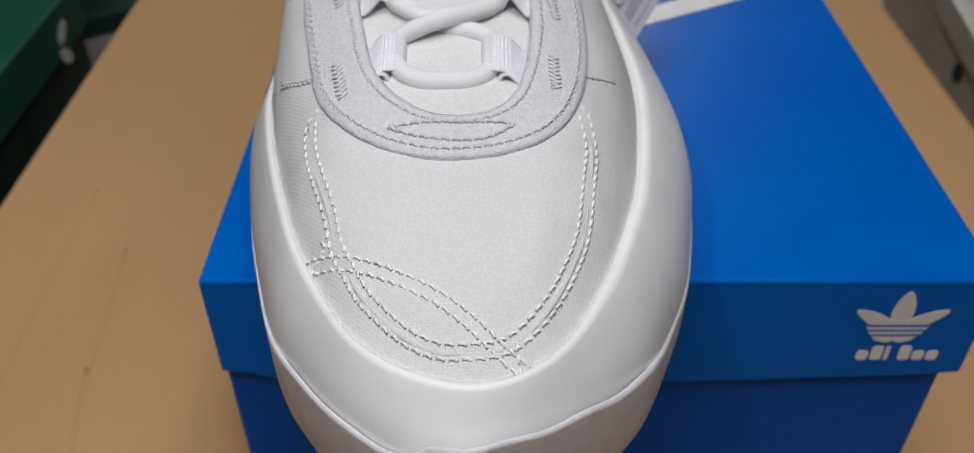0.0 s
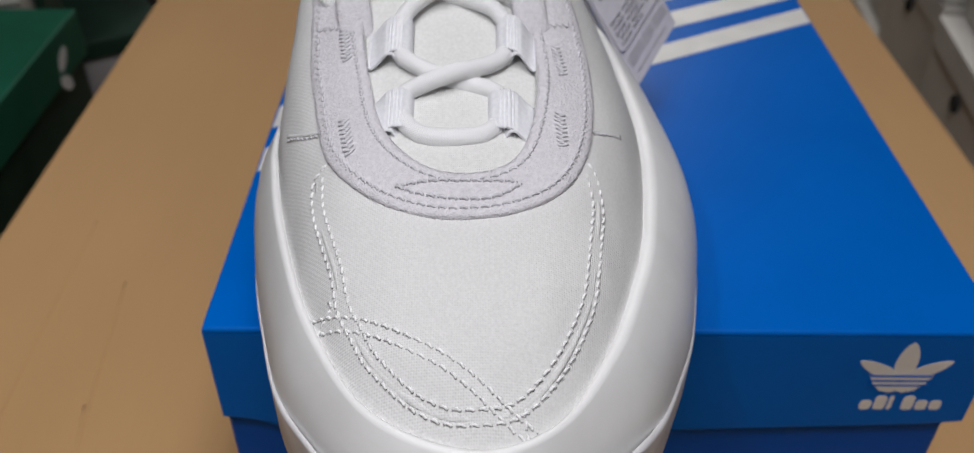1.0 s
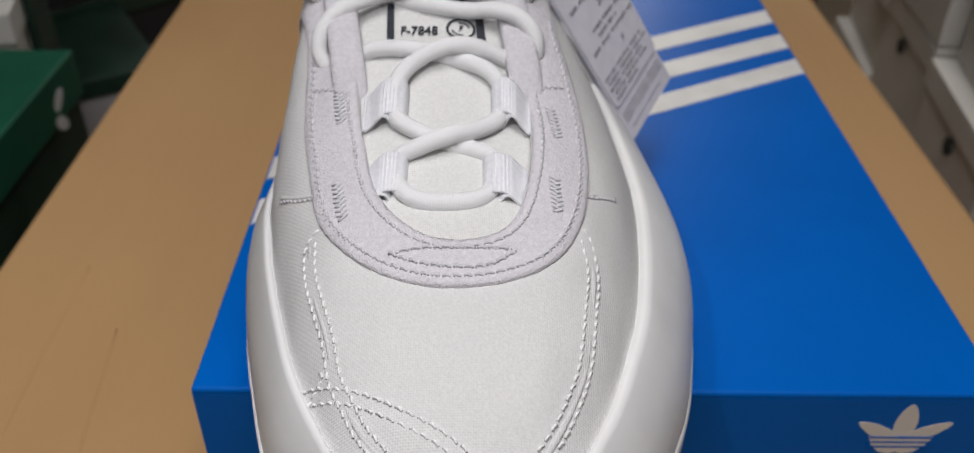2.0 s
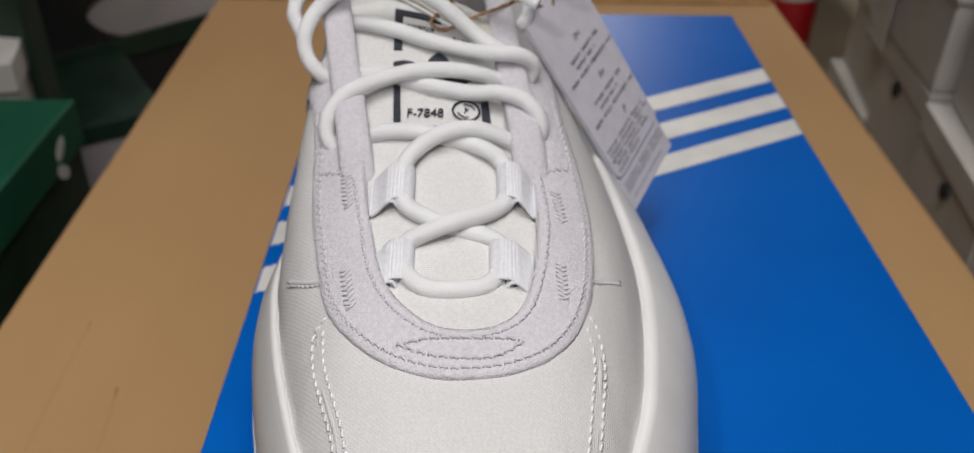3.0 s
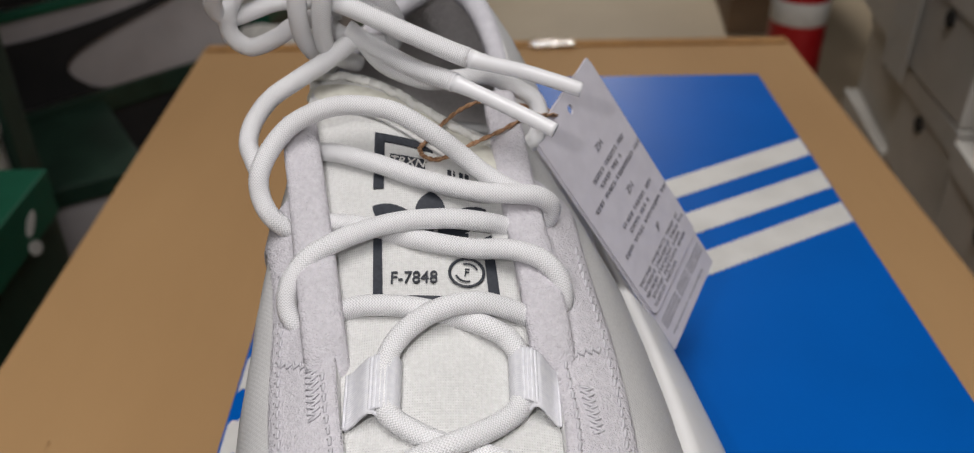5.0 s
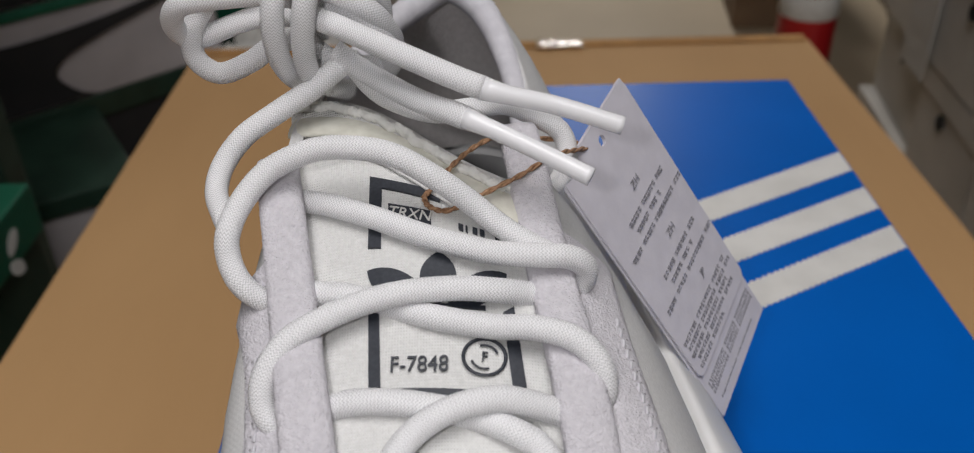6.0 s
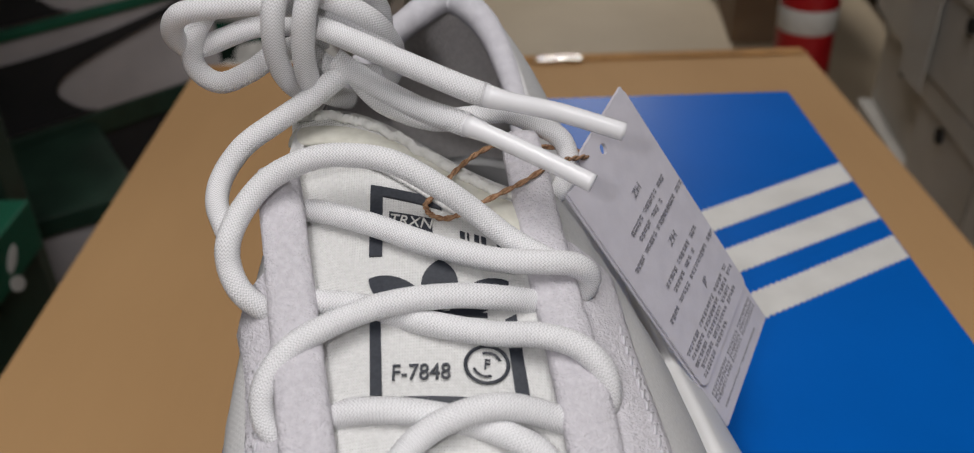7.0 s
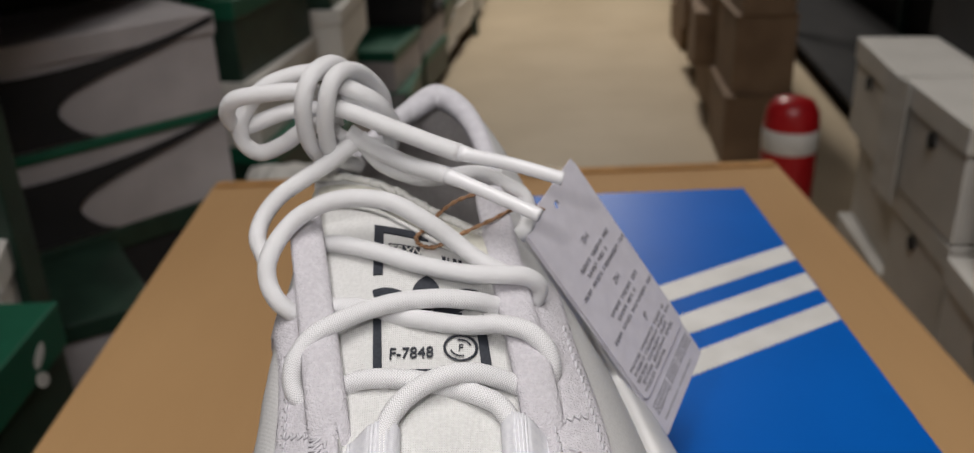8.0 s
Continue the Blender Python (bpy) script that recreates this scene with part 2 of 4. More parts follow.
BROWN = material("brown_box_card", (0.26, 0.17, 0.10), 0.75)
mottle(BROWN, (0.17, 0.105, 0.06), (0.24, 0.155, 0.09), 8.0, 6.0)
RED = material("red_enamel", (0.42, 0.010, 0.014), 0.35)
mottle(RED, (0.38, 0.008, 0.012), (0.46, 0.014, 0.018), 20.0)
PAPER = material("crumpled_white_paper", (0.62, 0.61, 0.58), 0.7)
relief(PAPER, ("noise", 40.0, 0.5, 0.006, ONE))


def structure(name, bm, mat, label):
    return tagged(part(name, bm, mat, None, label, False), kind="structure")


structure("floor", block(-2.5, 2.8, -2.5, 9.0, -0.05, 0.0), FLOOR, "beige worn stockroom floor")
structure("ceiling", block(-2.5, 2.8, -2.5, 9.0, 2.75, 2.85), WALL, "plain pale ceiling of the stockroom")
structure("wall_north", block(-2.5, 2.8, 9.0, 9.1, 0, 2.75), WALL, "plain pale end wall of the stockroom")
structure("wall_south", block(-2.5, 2.8, -2.6, -2.5, 0, 2.75), WALL, "plain pale wall behind the camera")
structure("wall_west", block(-2.6, -2.5, -2.5, 9.0, 0, 2.75), WALL, "plain pale side wall of the stockroom")
structure("wall_east", block(2.8, 2.9, -2.5, 9.0, 0, 2.75), WALL, "plain pale side wall of the stockroom")

# the aisle runs a little askew to the carton
AISLE = 7.2
LEFT, RIGHT = -0.36, 0.49


def aisle(a, c, z=0.0, turn=0.0):
    """Pose at a metres along the aisle from y = 1 and c metres across it."""
    s, k = math.sin(radians(AISLE)), math.cos(radians(AISLE))
    return pose(a * s + c * k, 1 + a * k - c * s, z, 0, 0, -AISLE + turn)


def local(name, bm, mat, parent, label="", bevel=0.002):
    """A part built in its thing's own coordinates."""
    ob = part(name, bm, mat, None, label, False, bevel)
    ob.parent = parent
    return ob


def stock_box(m, w, d, h, body, lid, label, hole=0, mark=False, lid_drop=0.03, group="stacked shoe boxes"):
    """Shoe box with lid; its front is the -y side, w wide, d deep, standing on its own z = 0."""
    box = new("stock_shoe_box")
    box.matrix_world = m
    tagged(box, label, "shoe box", group)
    g = 0.003
    local("base", block(-w / 2 + g, w / 2 - g, g, d - g, 0, h - 0.002), body, box)
    bm = block(-w / 2, w / 2, 0, d, h - lid_drop, h)
    local("lid", bm, lid, box)
    if hole:
        bm = bmesh.new()
        bmesh.ops.create_cone(bm, cap_ends=True, segments=18, radius1=0.009, radius2=0.009, depth=0.003,
                              matrix=Matrix.Translation((hole * w * 0.05, -0.0005, h - 0.042)) @ pose(0, 0, 0, 90))
        local("finger_hole", bm, BLACK, box, "dark round finger hole", 0)
    if mark:
        top = [(-.49, .62), (-.40, .72), (-.20, .70), (.05, .74), (.30, .84), (.49, .97)]
        low = [(.49, .90), (.25, .72), (.05, .58), (-.08, .45), (-.12, .30), (-.06, .10), (.0, .03)]
        curve = [(w * p.x, h * p.y) for side in (top, low) for p in spline([(x, y, 0) for x, y in side], 4)] + [(-.49 * w, .03 * h)]
        local("printed_mark", slab(curve, 0.0006, Matrix.Translation((0, -0.0001, 0)) @ pose(0, 0, 0, 90)), BLACK, box, "curved black printed mark", 0)
    return box


def rack(name, m, length, depth, boards, label):
    """Shelf rack along its own x, front at y = 0: posts, boards and a back panel."""
    ob = new(name)
    ob.matrix_world = m
    tagged(ob, label, "shelf rack", "stock racks")
    for x in (0.0, length / 2, length):
        for y in (0.02, depth - 0.02):
            local("post", block(x - 0.015, x + 0.015, y - 0.015, y + 0.015, 0, 2.2), DARK_GREEN, ob)
    # Boards above 0.8 are out of view, added to block the ceiling light.
    for z in boards:
        local("board", block(-0.015, length + 0.015, 0.038, depth - 0.038, z - 0.02, z), BLACK, ob, "dark shelf board added to keep light off the shelves")
    # Black panel put in for the unlit inside of the rack.
    local("back_panel", block(-0.015, length + 0.015, depth, depth + 0.012, 0, 2.2), BLACK, ob, "dark back panel added for the shade inside the rack")
    return ob


# left side: front of the rack looks at the aisle (its own -y is the aisle's +c)
rack("left_rack", aisle(-0.22, LEFT - 0.03, 0, 90), 7.1, 0.5, (0.10, 0.86, 1.35, 1.85), "dark green steel shelf rack along the aisle")
rack("near_rack", aisle(-2.3, LEFT - 0.42, 0, 90), 2.0, 0.5, (0.10, 0.90, 1.40), "dark green steel shelf rack beside the carton")
rack("right_rack", aisle(7.2, RIGHT + 0.40, 0, -90), 8.6, 0.5, (0.10, 0.92, 1.40), "dark green steel shelf rack along the aisle")

# slanted stacks by the carton's far corner
WHITE_L = "grey shoe box with a black curved mark, in a leaning stack"
GREEN_L = "grey-white shoe box with a dark green lid, in a leaning stack"
TURN = 42
z = 0.0
for k, (h, lid) in enumerate(((0.115, GREY_CARD), (0.12, DARK_GREEN), (0.115, GREY_CARD), (0.118, DARK_GREEN))):
    m = pose(-0.50, 0.86, z, 0, 0, TURN - 14 + (k * 37 % 7) - 3)
    stock_box(m, 0.33, 0.20, h, GREY_CARD, lid, GREEN_L, mark=k == 1, lid_drop=0.022)
    z += h
z = 0.0
for k, (h, lid) in enumerate(((0.12, GREY_CARD), (0.12, DARK_GREEN), (0.12, GREY_CARD), (0.12, DARK_GREEN), (0.12, GREEN_CARD), (0.125, GREY_CARD))):
    m = pose(-0.455, 1.12, z, 0, 0, TURN + (k * 53 % 9) - 4)
    # Body of k == 3 is black in place of a shaded gap in the stack.
    stock_box(m, 0.34, 0.21, h, BLACK if k == 3 else GREY_CARD, lid, WHITE_L if k in (2, 4, 5) else "grey shoe box in a leaning stack, one body black for a gap's shade", mark=k in (2, 4, 5), lid_drop=0.028 if k != 4 else 0.012)
    z += h

# bright green lidded box beside the carton
green = thing("green_shoe_box", "green lidded shoe box with pale printed mark beside the carton", "shoe box", at=(-0.45, 0.62, 0))
part("base", block(-0.556, -0.345, 0.372, 0.706, 0.47, 0.592), DARK_GREEN, green, "", False, 0.002)
part("lid", block(-0.560, -0.341, 0.368, 0.710, 0.557, 0.597), GREEN_CARD, green, "green coated lid", False, 0.0015)
for y, zz, ang in ((0.664, 0.575, 35), (0.660, 0.556, -35)):
    leaf = [(0.011 * math.cos(a), 0.006 * math.sin(a)) for a in (2 * math.pi * i / 14 for i in range(14))]
    part("leaf_mark", slab(leaf, 0.0005, Matrix.Translation((-0.3412, y, zz)) @ pose(0, 0, 0, 90, 0, 90) @ pose(0, 0, 0, 0, 0, ang)), PRINT, green, "", False)
z = 0.0
for h in (0.12, 0.115, 0.12, 0.115):
    stock_box(pose(-0.45, 0.375, z, 0, 0, 0), 0.20, 0.33, h, DARK_GREEN, DARK_GREEN, "dark green shoe box stacked under the green lidded box")
    z += h
stock_box(pose(-0.56, 0.728, 0.50, 0, 0, 14), 0.30, 0.10, 0.105, WHITE_CARD, WHITE_CARD, "white shoe box behind the green lidded box")
stock_box(pose(-0.56, 0.728, 0.0, 0, 0, 14), 0.30, 0.10, 0.50, DARK_GREEN, DARK_GREEN, "tall dark green box under the white shoe box")

# crumpled paper on a low stack beyond the carton
stock_box(aisle(0.12, LEFT + 0.02, 0, 40), 0.30, 0.22, 0.36, DARK_GREEN, GREEN_CARD, "dark green tall box with crumpled paper on it")
bm = bmesh.new()
bmesh.ops.create_icosphere(bm, subdivisions=4, radius=1)
for v in bm.verts:
    n = v.co.copy()
    v.co = Vector((n.x * 0.09, n.y * 0.11, n.z * 0.065)) * (1 + 0.45 * noise.noise(n * 1.7) + 0.25 * noise.noise(n * 4.5) + 0.10 * abs(noise.noise(n * 9)))
low = min(v.co.z for v in bm.verts)
spot = aisle(0.20, LEFT + 0.07).translation
bmesh.ops.translate(bm, verts=bm.verts, vec=(spot.x, spot.y, 0.36 - low - 0.004))
tagged(part("crumpled_paper", bm, PAPER, None, "crumpled white packing paper on a dark green box", False), category="packing paper")

# white shoe boxes with finger holes, stacked along the other side
PALE = "grey-white shoe box with a dark finger hole, in a stack"
rows = [0.0, 0.13, 0.26, 0.39, 0.52]
for col, (a, w) in enumerate(((-0.66, 0.20), (-0.45, 0.20), (-0.24, 0.20), (-0.03, 0.185), (0.175, 0.20))):
    for k, z in enumerate(rows):
        if col == 1 and k == 4:
            continue
        push = 0.012 * math.sin(col * 5.1 + k * 2.3)
        stock_box(aisle(a + 0.08, RIGHT + push, z, -90 + 2 * math.sin(col * 3.3 + k)), w, 0.33, 0.128, WHITE_CARD, WHITE_CARD, PALE, hole=1 if (col + k) % 2 else -1, group="white shoe boxes with finger holes")
# Black boxes added to fill the shaded space over the white stack.
for a, push in ((-0.60, 0.10), (-0.24, 0.12), (0.12, 0.09)):
    stock_box(aisle(a + 0.10, RIGHT + push, 0.648, -90), 0.33, 0.20, 0.12, BLACK, BLACK, "black box added for the rack's shade above the white shoe boxes", group="black shoe boxes")
sheet = thing("label_sheet", "pale paper sheet hanging on the white shoe boxes", "paper", at=(0.51, 1.16, 0.57))
mm = aisle(0.145, RIGHT - 0.016, 0.50, -90)
part("paper_sheet", slab([(-0.04, 0), (0.04, 0.004), (0.042, 0.10), (0.045, 0.148), (-0.042, 0.15), (-0.038, 0.07)], 0.001, mm @ pose(0, 0, 0, 90)), PAPER, sheet, "", False)

# red canister with a white band
can = thing("red_canister", "red enamel canister with a white band, standing on the floor", "canister", at=(0.60, 1.72, 0))
prof = [(0.046, 0.0), (0.052, 0.006), (0.052, 0.385), (0.049, 0.410), (0.038, 0.430), (0.015, 0.437), (0.0005, 0.438)]
part("body", skin([[Vector((0.60 + r * math.cos(2 * math.pi * j / 28), 1.72 + r * math.sin(2 * math.pi * j / 28), z)) for j in range(28)] for r, z in prof], cap=True), RED, can)
part("band", skin([[Vector((0.60 + r * math.cos(2 * math.pi * j / 28), 1.72 + r * math.sin(2 * math.pi * j / 28), z)) for j in range(28)] for r, z in ((0.0522, 0.335), (0.0528, 0.336), (0.0528, 0.378), (0.0522, 0.379))]), PRINT, can, "white painted band")

# farther along the aisle
rng = random.Random(11)
for a0 in range(5):
    z = 0.0
    while z < 0.55:
        h, w, d = rng.uniform(0.16, 0.26), rng.uniform(0.26, 0.40), rng.uniform(0.14, 0.20)
        stock_box(aisle(1.75 + a0 * 0.46, RIGHT + rng.uniform(-0.03, 0.05), z, -90 + rng.uniform(-4, 4)), w, d, h, BROWN, BROWN, "brown cardboard carton stacked beside the aisle", lid_drop=0.004, group="brown cartons")
        z += h
for a0 in range(9):
    z = 0.10
    while z < 0.66:
        h = rng.choice((0.11, 0.12, 0.13))
        body, lid = rng.choice(((WHITE_CARD, WHITE_CARD), (GREY_CARD, GREEN_CARD), (BLACK, BLACK), (DARK_GREEN, GREEN_CARD), (GREY_CARD, BLACK)))
        stock_box(aisle(0.62 + a0 * 0.39, LEFT - 0.02 - rng.uniform(0, 0.05), z, 90 + rng.uniform(-5, 5)), 0.34, 0.21, h, body, lid,
                  {WHITE_CARD: "white shoe box stacked in the dark rack", GREY_CARD: "grey shoe box stacked in the dark rack", BLACK: "black shoe box stacked in the dark rack", DARK_GREEN: "dark green shoe box stacked in the dark rack"}[body])
        z += h
        if rng.random() < 0.12:
            break


# ---- carton ----
CX0, CX1, CY0, CY1 = -0.262, 0.293, -0.02, 0.905


def carton():
    box = thing("carton", "large plain brown corrugated cardboard carton, closed", "carton", at=((CX0 + CX1) / 2, (CY0 + CY1) / 2, 0))
    t = 0.005
    part("top_panel", block(CX0, CX1, CY0, CY1, TOP - t, TOP), CARD, box, "smooth brown top with faint creases", False, 0.002)
    part("side_panel", block(CX0 + 0.001, CX0 + 0.006, CY0 + 0.001, CY1 - 0.001, 0, TOP - t), CARD, box, "", False, 0.001)
    part("side_panel", block(CX1 - 0.006, CX1 - 0.001, CY0 + 0.001, CY1 - 0.001, 0, TOP - t), CARD, box, "", False, 0.001)
    part("end_panel", block(CX0 + 0.006, CX1 - 0.006, CY0 + 0.001, CY0 + 0.006, 0, TOP - t), CARD, box, "", False, 0.001)
    part("end_panel", block(CX0 + 0.006, CX1 - 0.006, CY1 - 0.006, CY1 - 0.001, 0, TOP - t), CARD, box, "", False, 0.001)
    part("edge_strip", block(CX0 + 0.004, CX1 - 0.004, CY1 - 0.012, CY1 + 0.001, TOP + 0.0003, TOP + 0.0025), CARD_EDGE, box, "worn orange-brown folded edge", False, 0.001)
    rows = []
    for k in range(7):
        f = k / 6
        rows.append([Vector((0.046 + 0.042 * j / 18, 0.888 + 0.019 * f + 0.002 * noise.noise(Vector((j * 0.4, f, 2))), TOP + 0.0032 + 0.0022 * abs(noise.noise(Vector((j * 0.35, f * 2.5, 5)))) - (0.004 * (f - 0.8) if f > 0.8 else 0))) for j in range(19)])
    low = [[p - Vector((0, 0, 0.0004)) for p in row] for row in reversed(rows)]
    part("tape_scrap", skin(rows + low + [rows[0]], closed=False), TAPE, box, "shiny scrap of clear packing tape")
    for pts in (((-0.150, 0.10), (-0.168, 0.22), (-0.183, 0.35)), ((-0.205, 0.16), (-0.212, 0.30), (-0.214, 0.40)), ((-0.12, 0.03), (-0.155, 0.17), (-0.176, 0.27))):
        line = [Vector((x, y, TOP - 0.0004)) for x, y in pts]
        part("crease", tube(line, 0.0010, 8, 8, 1.0), CARD, box, "faint raised crease in the card")
    return box


carton()


# ---- shoe box ----
BX0, BX1, BY0, BY1 = -0.083, 0.148, 0.1913, 0.540


def serrated(y_left, y_right, width, teeth=190):
    """A band across the lid whose long edges are cut into small teeth, as (x, y) outline."""
    lo, hi = [], []
    for i in range(teeth + 1):
        f = i / teeth
        x = BX0 + 0.0012 + (BX1 - BX0 - 0.0024) * f
        y = y_left + (y_right - y_left) * f + (0.00055 if i % 2 else -0.00055)
        lo.append((x, y - width / 2))
        hi.append((x, y + width / 2))
    return lo + hi[::-1]


def trefoil(m, s, mat, parent):
    """A plain three-leaf mark: three pointed leaves over a cup with three slits."""
    out = []
    for k, (turn, length, wide) in enumerate(((0, 1.02, 0.23), (60, 1.03, 0.17), (-60, 1.03, 0.17))):
        leaf = []
        for i in range(28):
            a = 2 * math.pi * i / 28
            f = 0.5 - 0.5 * math.cos(a)
            y = length * f
            x = wide * math.copysign(abs(math.sin(a)) ** 1.25, math.sin(a)) * (1.05 - 0.25 * f)
            c, d = math.cos(radians(turn)), math.sin(radians(turn))
            leaf.append((s * (x * c + y * d), s * (y * c - x * d)))
        out.append(part("leaf", slab(leaf, 0.00010 + 0.00004 * k, m), mat, parent, "", False))
    cup = [(-0.62, 0.13), (0.62, 0.13), (0.52, -0.10), (0.34, -0.30), (0.12, -0.36), (0.0, -0.30), (-0.12, -0.36), (-0.34, -0.30), (-0.52, -0.10)]
    out.append(part("cup", slab([(s * x, s * y) for x, y in cup], 0.00024, m), mat, parent, "", False))
    for i in range(3):
        y = s * (0.11 - 0.13 * i)
        out.append(part("slit", slab([(-s * 0.60, y - s * 0.025), (s * 0.60, y - s * 0.025), (s * 0.60, y + s * 0.025), (-s * 0.60, y + s * 0.025)], 0.00030, m), BLUE, parent, "", False))
    return out


def shoe_box():
    box = thing("shoe_box", "bright blue lidded shoe box with three white stripes, on the carton", "shoe box", at=((BX0 + BX1) / 2, (BY0 + BY1) / 2, TOP))
    g = 0.004
    part("base", block(BX0 + 0.0004, BX1 - g, BY0 + 0.0026, BY1 - g, TOP, LID - 0.003), DARKBLUE, box, "darker blue card base", False, 0.0015)
    # lid: a top sheet and four flanges, the front one with a bowed lower edge
    lid = part("lid", block(BX0, BX1, BY0, BY1, LID - 0.0022, LID), BLUE, box, "bright blue coated lid", False, 0.0012)
    drop = 0.039
    lower = [(BX0, -0.038), (BX0 + 0.010, -0.0395), (BX0 + 0.020, -0.0435), (BX0 + 0.034, -0.0455), (BX1 - 0.09, -0.0435), (BX1 - 0.012, -0.0400), (BX1, -0.0385)]
    m = Matrix(((1, 0, 0, 0), (0, 0, 1, BY0 + 0.0002), (0, 1, 0, LID - 0.0005), (0, 0, 0, 1)))
    part("front_flange", slab([(x, z) for x, z in lower] + [(BX1, -0.0012), (BX0, -0.0012)], 0.0018, m), BLUE, lid, "", False, 0.0006)
    part("back_flange", block(BX0, BX1, BY1 - 0.002, BY1 - 0.0002, LID - drop, LID - 0.0018), BLUE, lid, "", False, 0.0006)
    part("side_flange", block(BX0 + 0.0002, BX0 + 0.002, BY0 + 0.002, BY1 - 0.002, LID - drop, LID - 0.0018), BLUE, lid, "", False, 0.0006)
    part("side_flange", block(BX1 - 0.002, BX1 - 0.0002, BY0 + 0.002, BY1 - 0.002, LID - drop, LID - 0.0018), BLUE, lid, "", False, 0.0006)
    up = Matrix.Translation((0, 0, LID + 0.00005))
    for yl, yr, w in ((0.333, 0.4555, 0.0155), (0.306, 0.426, 0.0155), (0.277, 0.3985, 0.0145)):
        part("stripe", slab(serrated(yl, yr, w), 0.00025, up), PRINT, lid, "white stripe with serrated edges", False)
    front = Matrix.Translation((0.1228, BY0 + 0.0002, LID - 0.0198)) @ pose(0, 0, 0, 90)
    trefoil(front, 0.0154, PRINT, lid)
    for i, w in enumerate((0.0036, 0.0036, 0.0013, 0.0036, 0.0036, 0.0036)):
        x = 0.1135 + i * 0.0043
        tall = 0.0042 if i in (0, 4, 5) else 0.0062
        part("word_bar", slab(rounded(x, 0, x + w, tall, min(0.0012, w / 2.2)), 0.00012, Matrix.Translation((0, BY0 + 0.0002, LID - 0.0332)) @ pose(0, 0, 0, 90)), PRINT, lid, "", False)
    return box


shoe_box()


# ---- sneaker ----
from mathutils.bvhtree import BVHTree

# plan of the sneaker, station by station from the toe round by +x to the heel and back
SOLE_OUT = [(-.006, .101), (.0145, .1085), (.0318, .1245), (.0428, .147), (.0512, .172), (.058, .215), (.053, .262), (.045, .305), (.039, .345), (.022, .377),
            (-.010, .390), (-.038, .378), (-.050, .345), (-.057, .300), (-.063, .255), (-.067, .217), (-.0635, .192), (-.056, .164), (-.045, .134), (-.026, .110)]
RIM = [(-.004, .1115, .047), (.012, .117, .048), (.023, .134, .049), (.030, .152, .049), (.036, .175, .049), (.040, .215, .048), (.037, .262, .047), (.031, .305, .046), (.027, .340, .048), (.015, .370, .052),
       (-.010, .382, .054), (-.031, .372, .052), (-.043, .345, .048), (-.049, .300, .046), (-.0550, .255, .047), (-.0575, .217, .048), (-.054, .192, .049), (-.047, .166, .049), (-.038, .142, .049), (-.024, .120, .048)]
EDGE = [(-.006, .1705, .068), (.0035, .1735, .069), (.0085, .184, .071), (.0108, .203, .075), (.009, .225, .080), (.005, .250, .090), (.003, .280, .101), (.005, .305, .092), (.004, .335, .097), (-.003, .358, .107),
        (-.015, .367, .1115), (-.028, .358, .107), (-.038, .335, .105), (-.043, .305, .107), (-.0445, .275, .1055), (-.036, .245, .089), (-.033, .217, .080), (-.0305, .203, .075), (-.0255, .184, .071), (-.016, .1725, .069)]
STEP = 8
N = 20 * STEP
out_ring = spline([(x, y, 0) for x, y in SOLE_OUT], STEP, True)
rim_ring = spline(RIM, STEP, True)
edge_ring = spline(EDGE, STEP, True)


def spring(y):
    return 0.016 * (max(0.0, 0.19 - y) / 0.09) ** 2


def sole_row(f, h, lift):
    """A ring a share f of the way from the rim to the outline, at height h."""
    row = []
    for a, b in zip(rim_ring, out_ring):
        p = Vector((a.x, a.y, 0)).lerp(Vector((b.x, b.y, 0)), f)
        hh = h(a, b) if callable(h) else h
        row.append(Vector((p.x, p.y, LID + hh + lift * spring(b.y))))
    return row


def wall_point(i, v):
    """The upper's surface at ring place i (may be a fraction), v from the rim (0) to the opening's edge (1)."""
    k = int(math.floor(i))
    f = i - k
    b = rim_ring[k % N].lerp(rim_ring[(k + 1) % N], f)
    t = edge_ring[k % N].lerp(edge_ring[(k + 1) % N], f)
    flat = Vector((t.x - b.x, t.y - b.y, 0))
    rise = t.z - b.z
    lean = max(0.0, 1 - abs((i % N) / STEP - 6.7) / 1.9)
    bulge = max(0.0, 1 - abs((i % N) / STEP - 14.3) / 2.3)
    c1 = b + flat * (0.19 - 0.17 * bulge + 0.14 * lean) + Vector((0, 0, rise * (0.49 - 0.09 * lean + 0.22 * bulge)))
    c2 = t - flat * (0.42 - 0.08 * lean) - Vector((0, 0, rise * (0.20 + 0.12 * lean)))
    u = 1 - v
    p = b * u ** 3 + c1 * 3 * u * u * v + c2 * 3 * u * v * v + t * v ** 3
    return Vector((p.x, p.y, p.z + LID))


def wall_normal(i, v):
    a = wall_point(i + 0.5, v) - wall_point(i - 0.5, v)
    b = wall_point(i, min(v + 0.02, 1)) - wall_point(i, max(v - 0.02, 0))
    n = a.cross(b).normalized()
    return n if n.z > -0.2 else -n


def band_v(i, width):
    """The v at which the surface lies that far below the opening's edge."""
    last, run = wall_point(i, 1), 0.0
    for s in range(1, 61):
        p = wall_point(i, 1 - s / 60)
        run += (p - last).length
        last = p
        if run >= width:
            return 1 - s / 60
    return 0.0


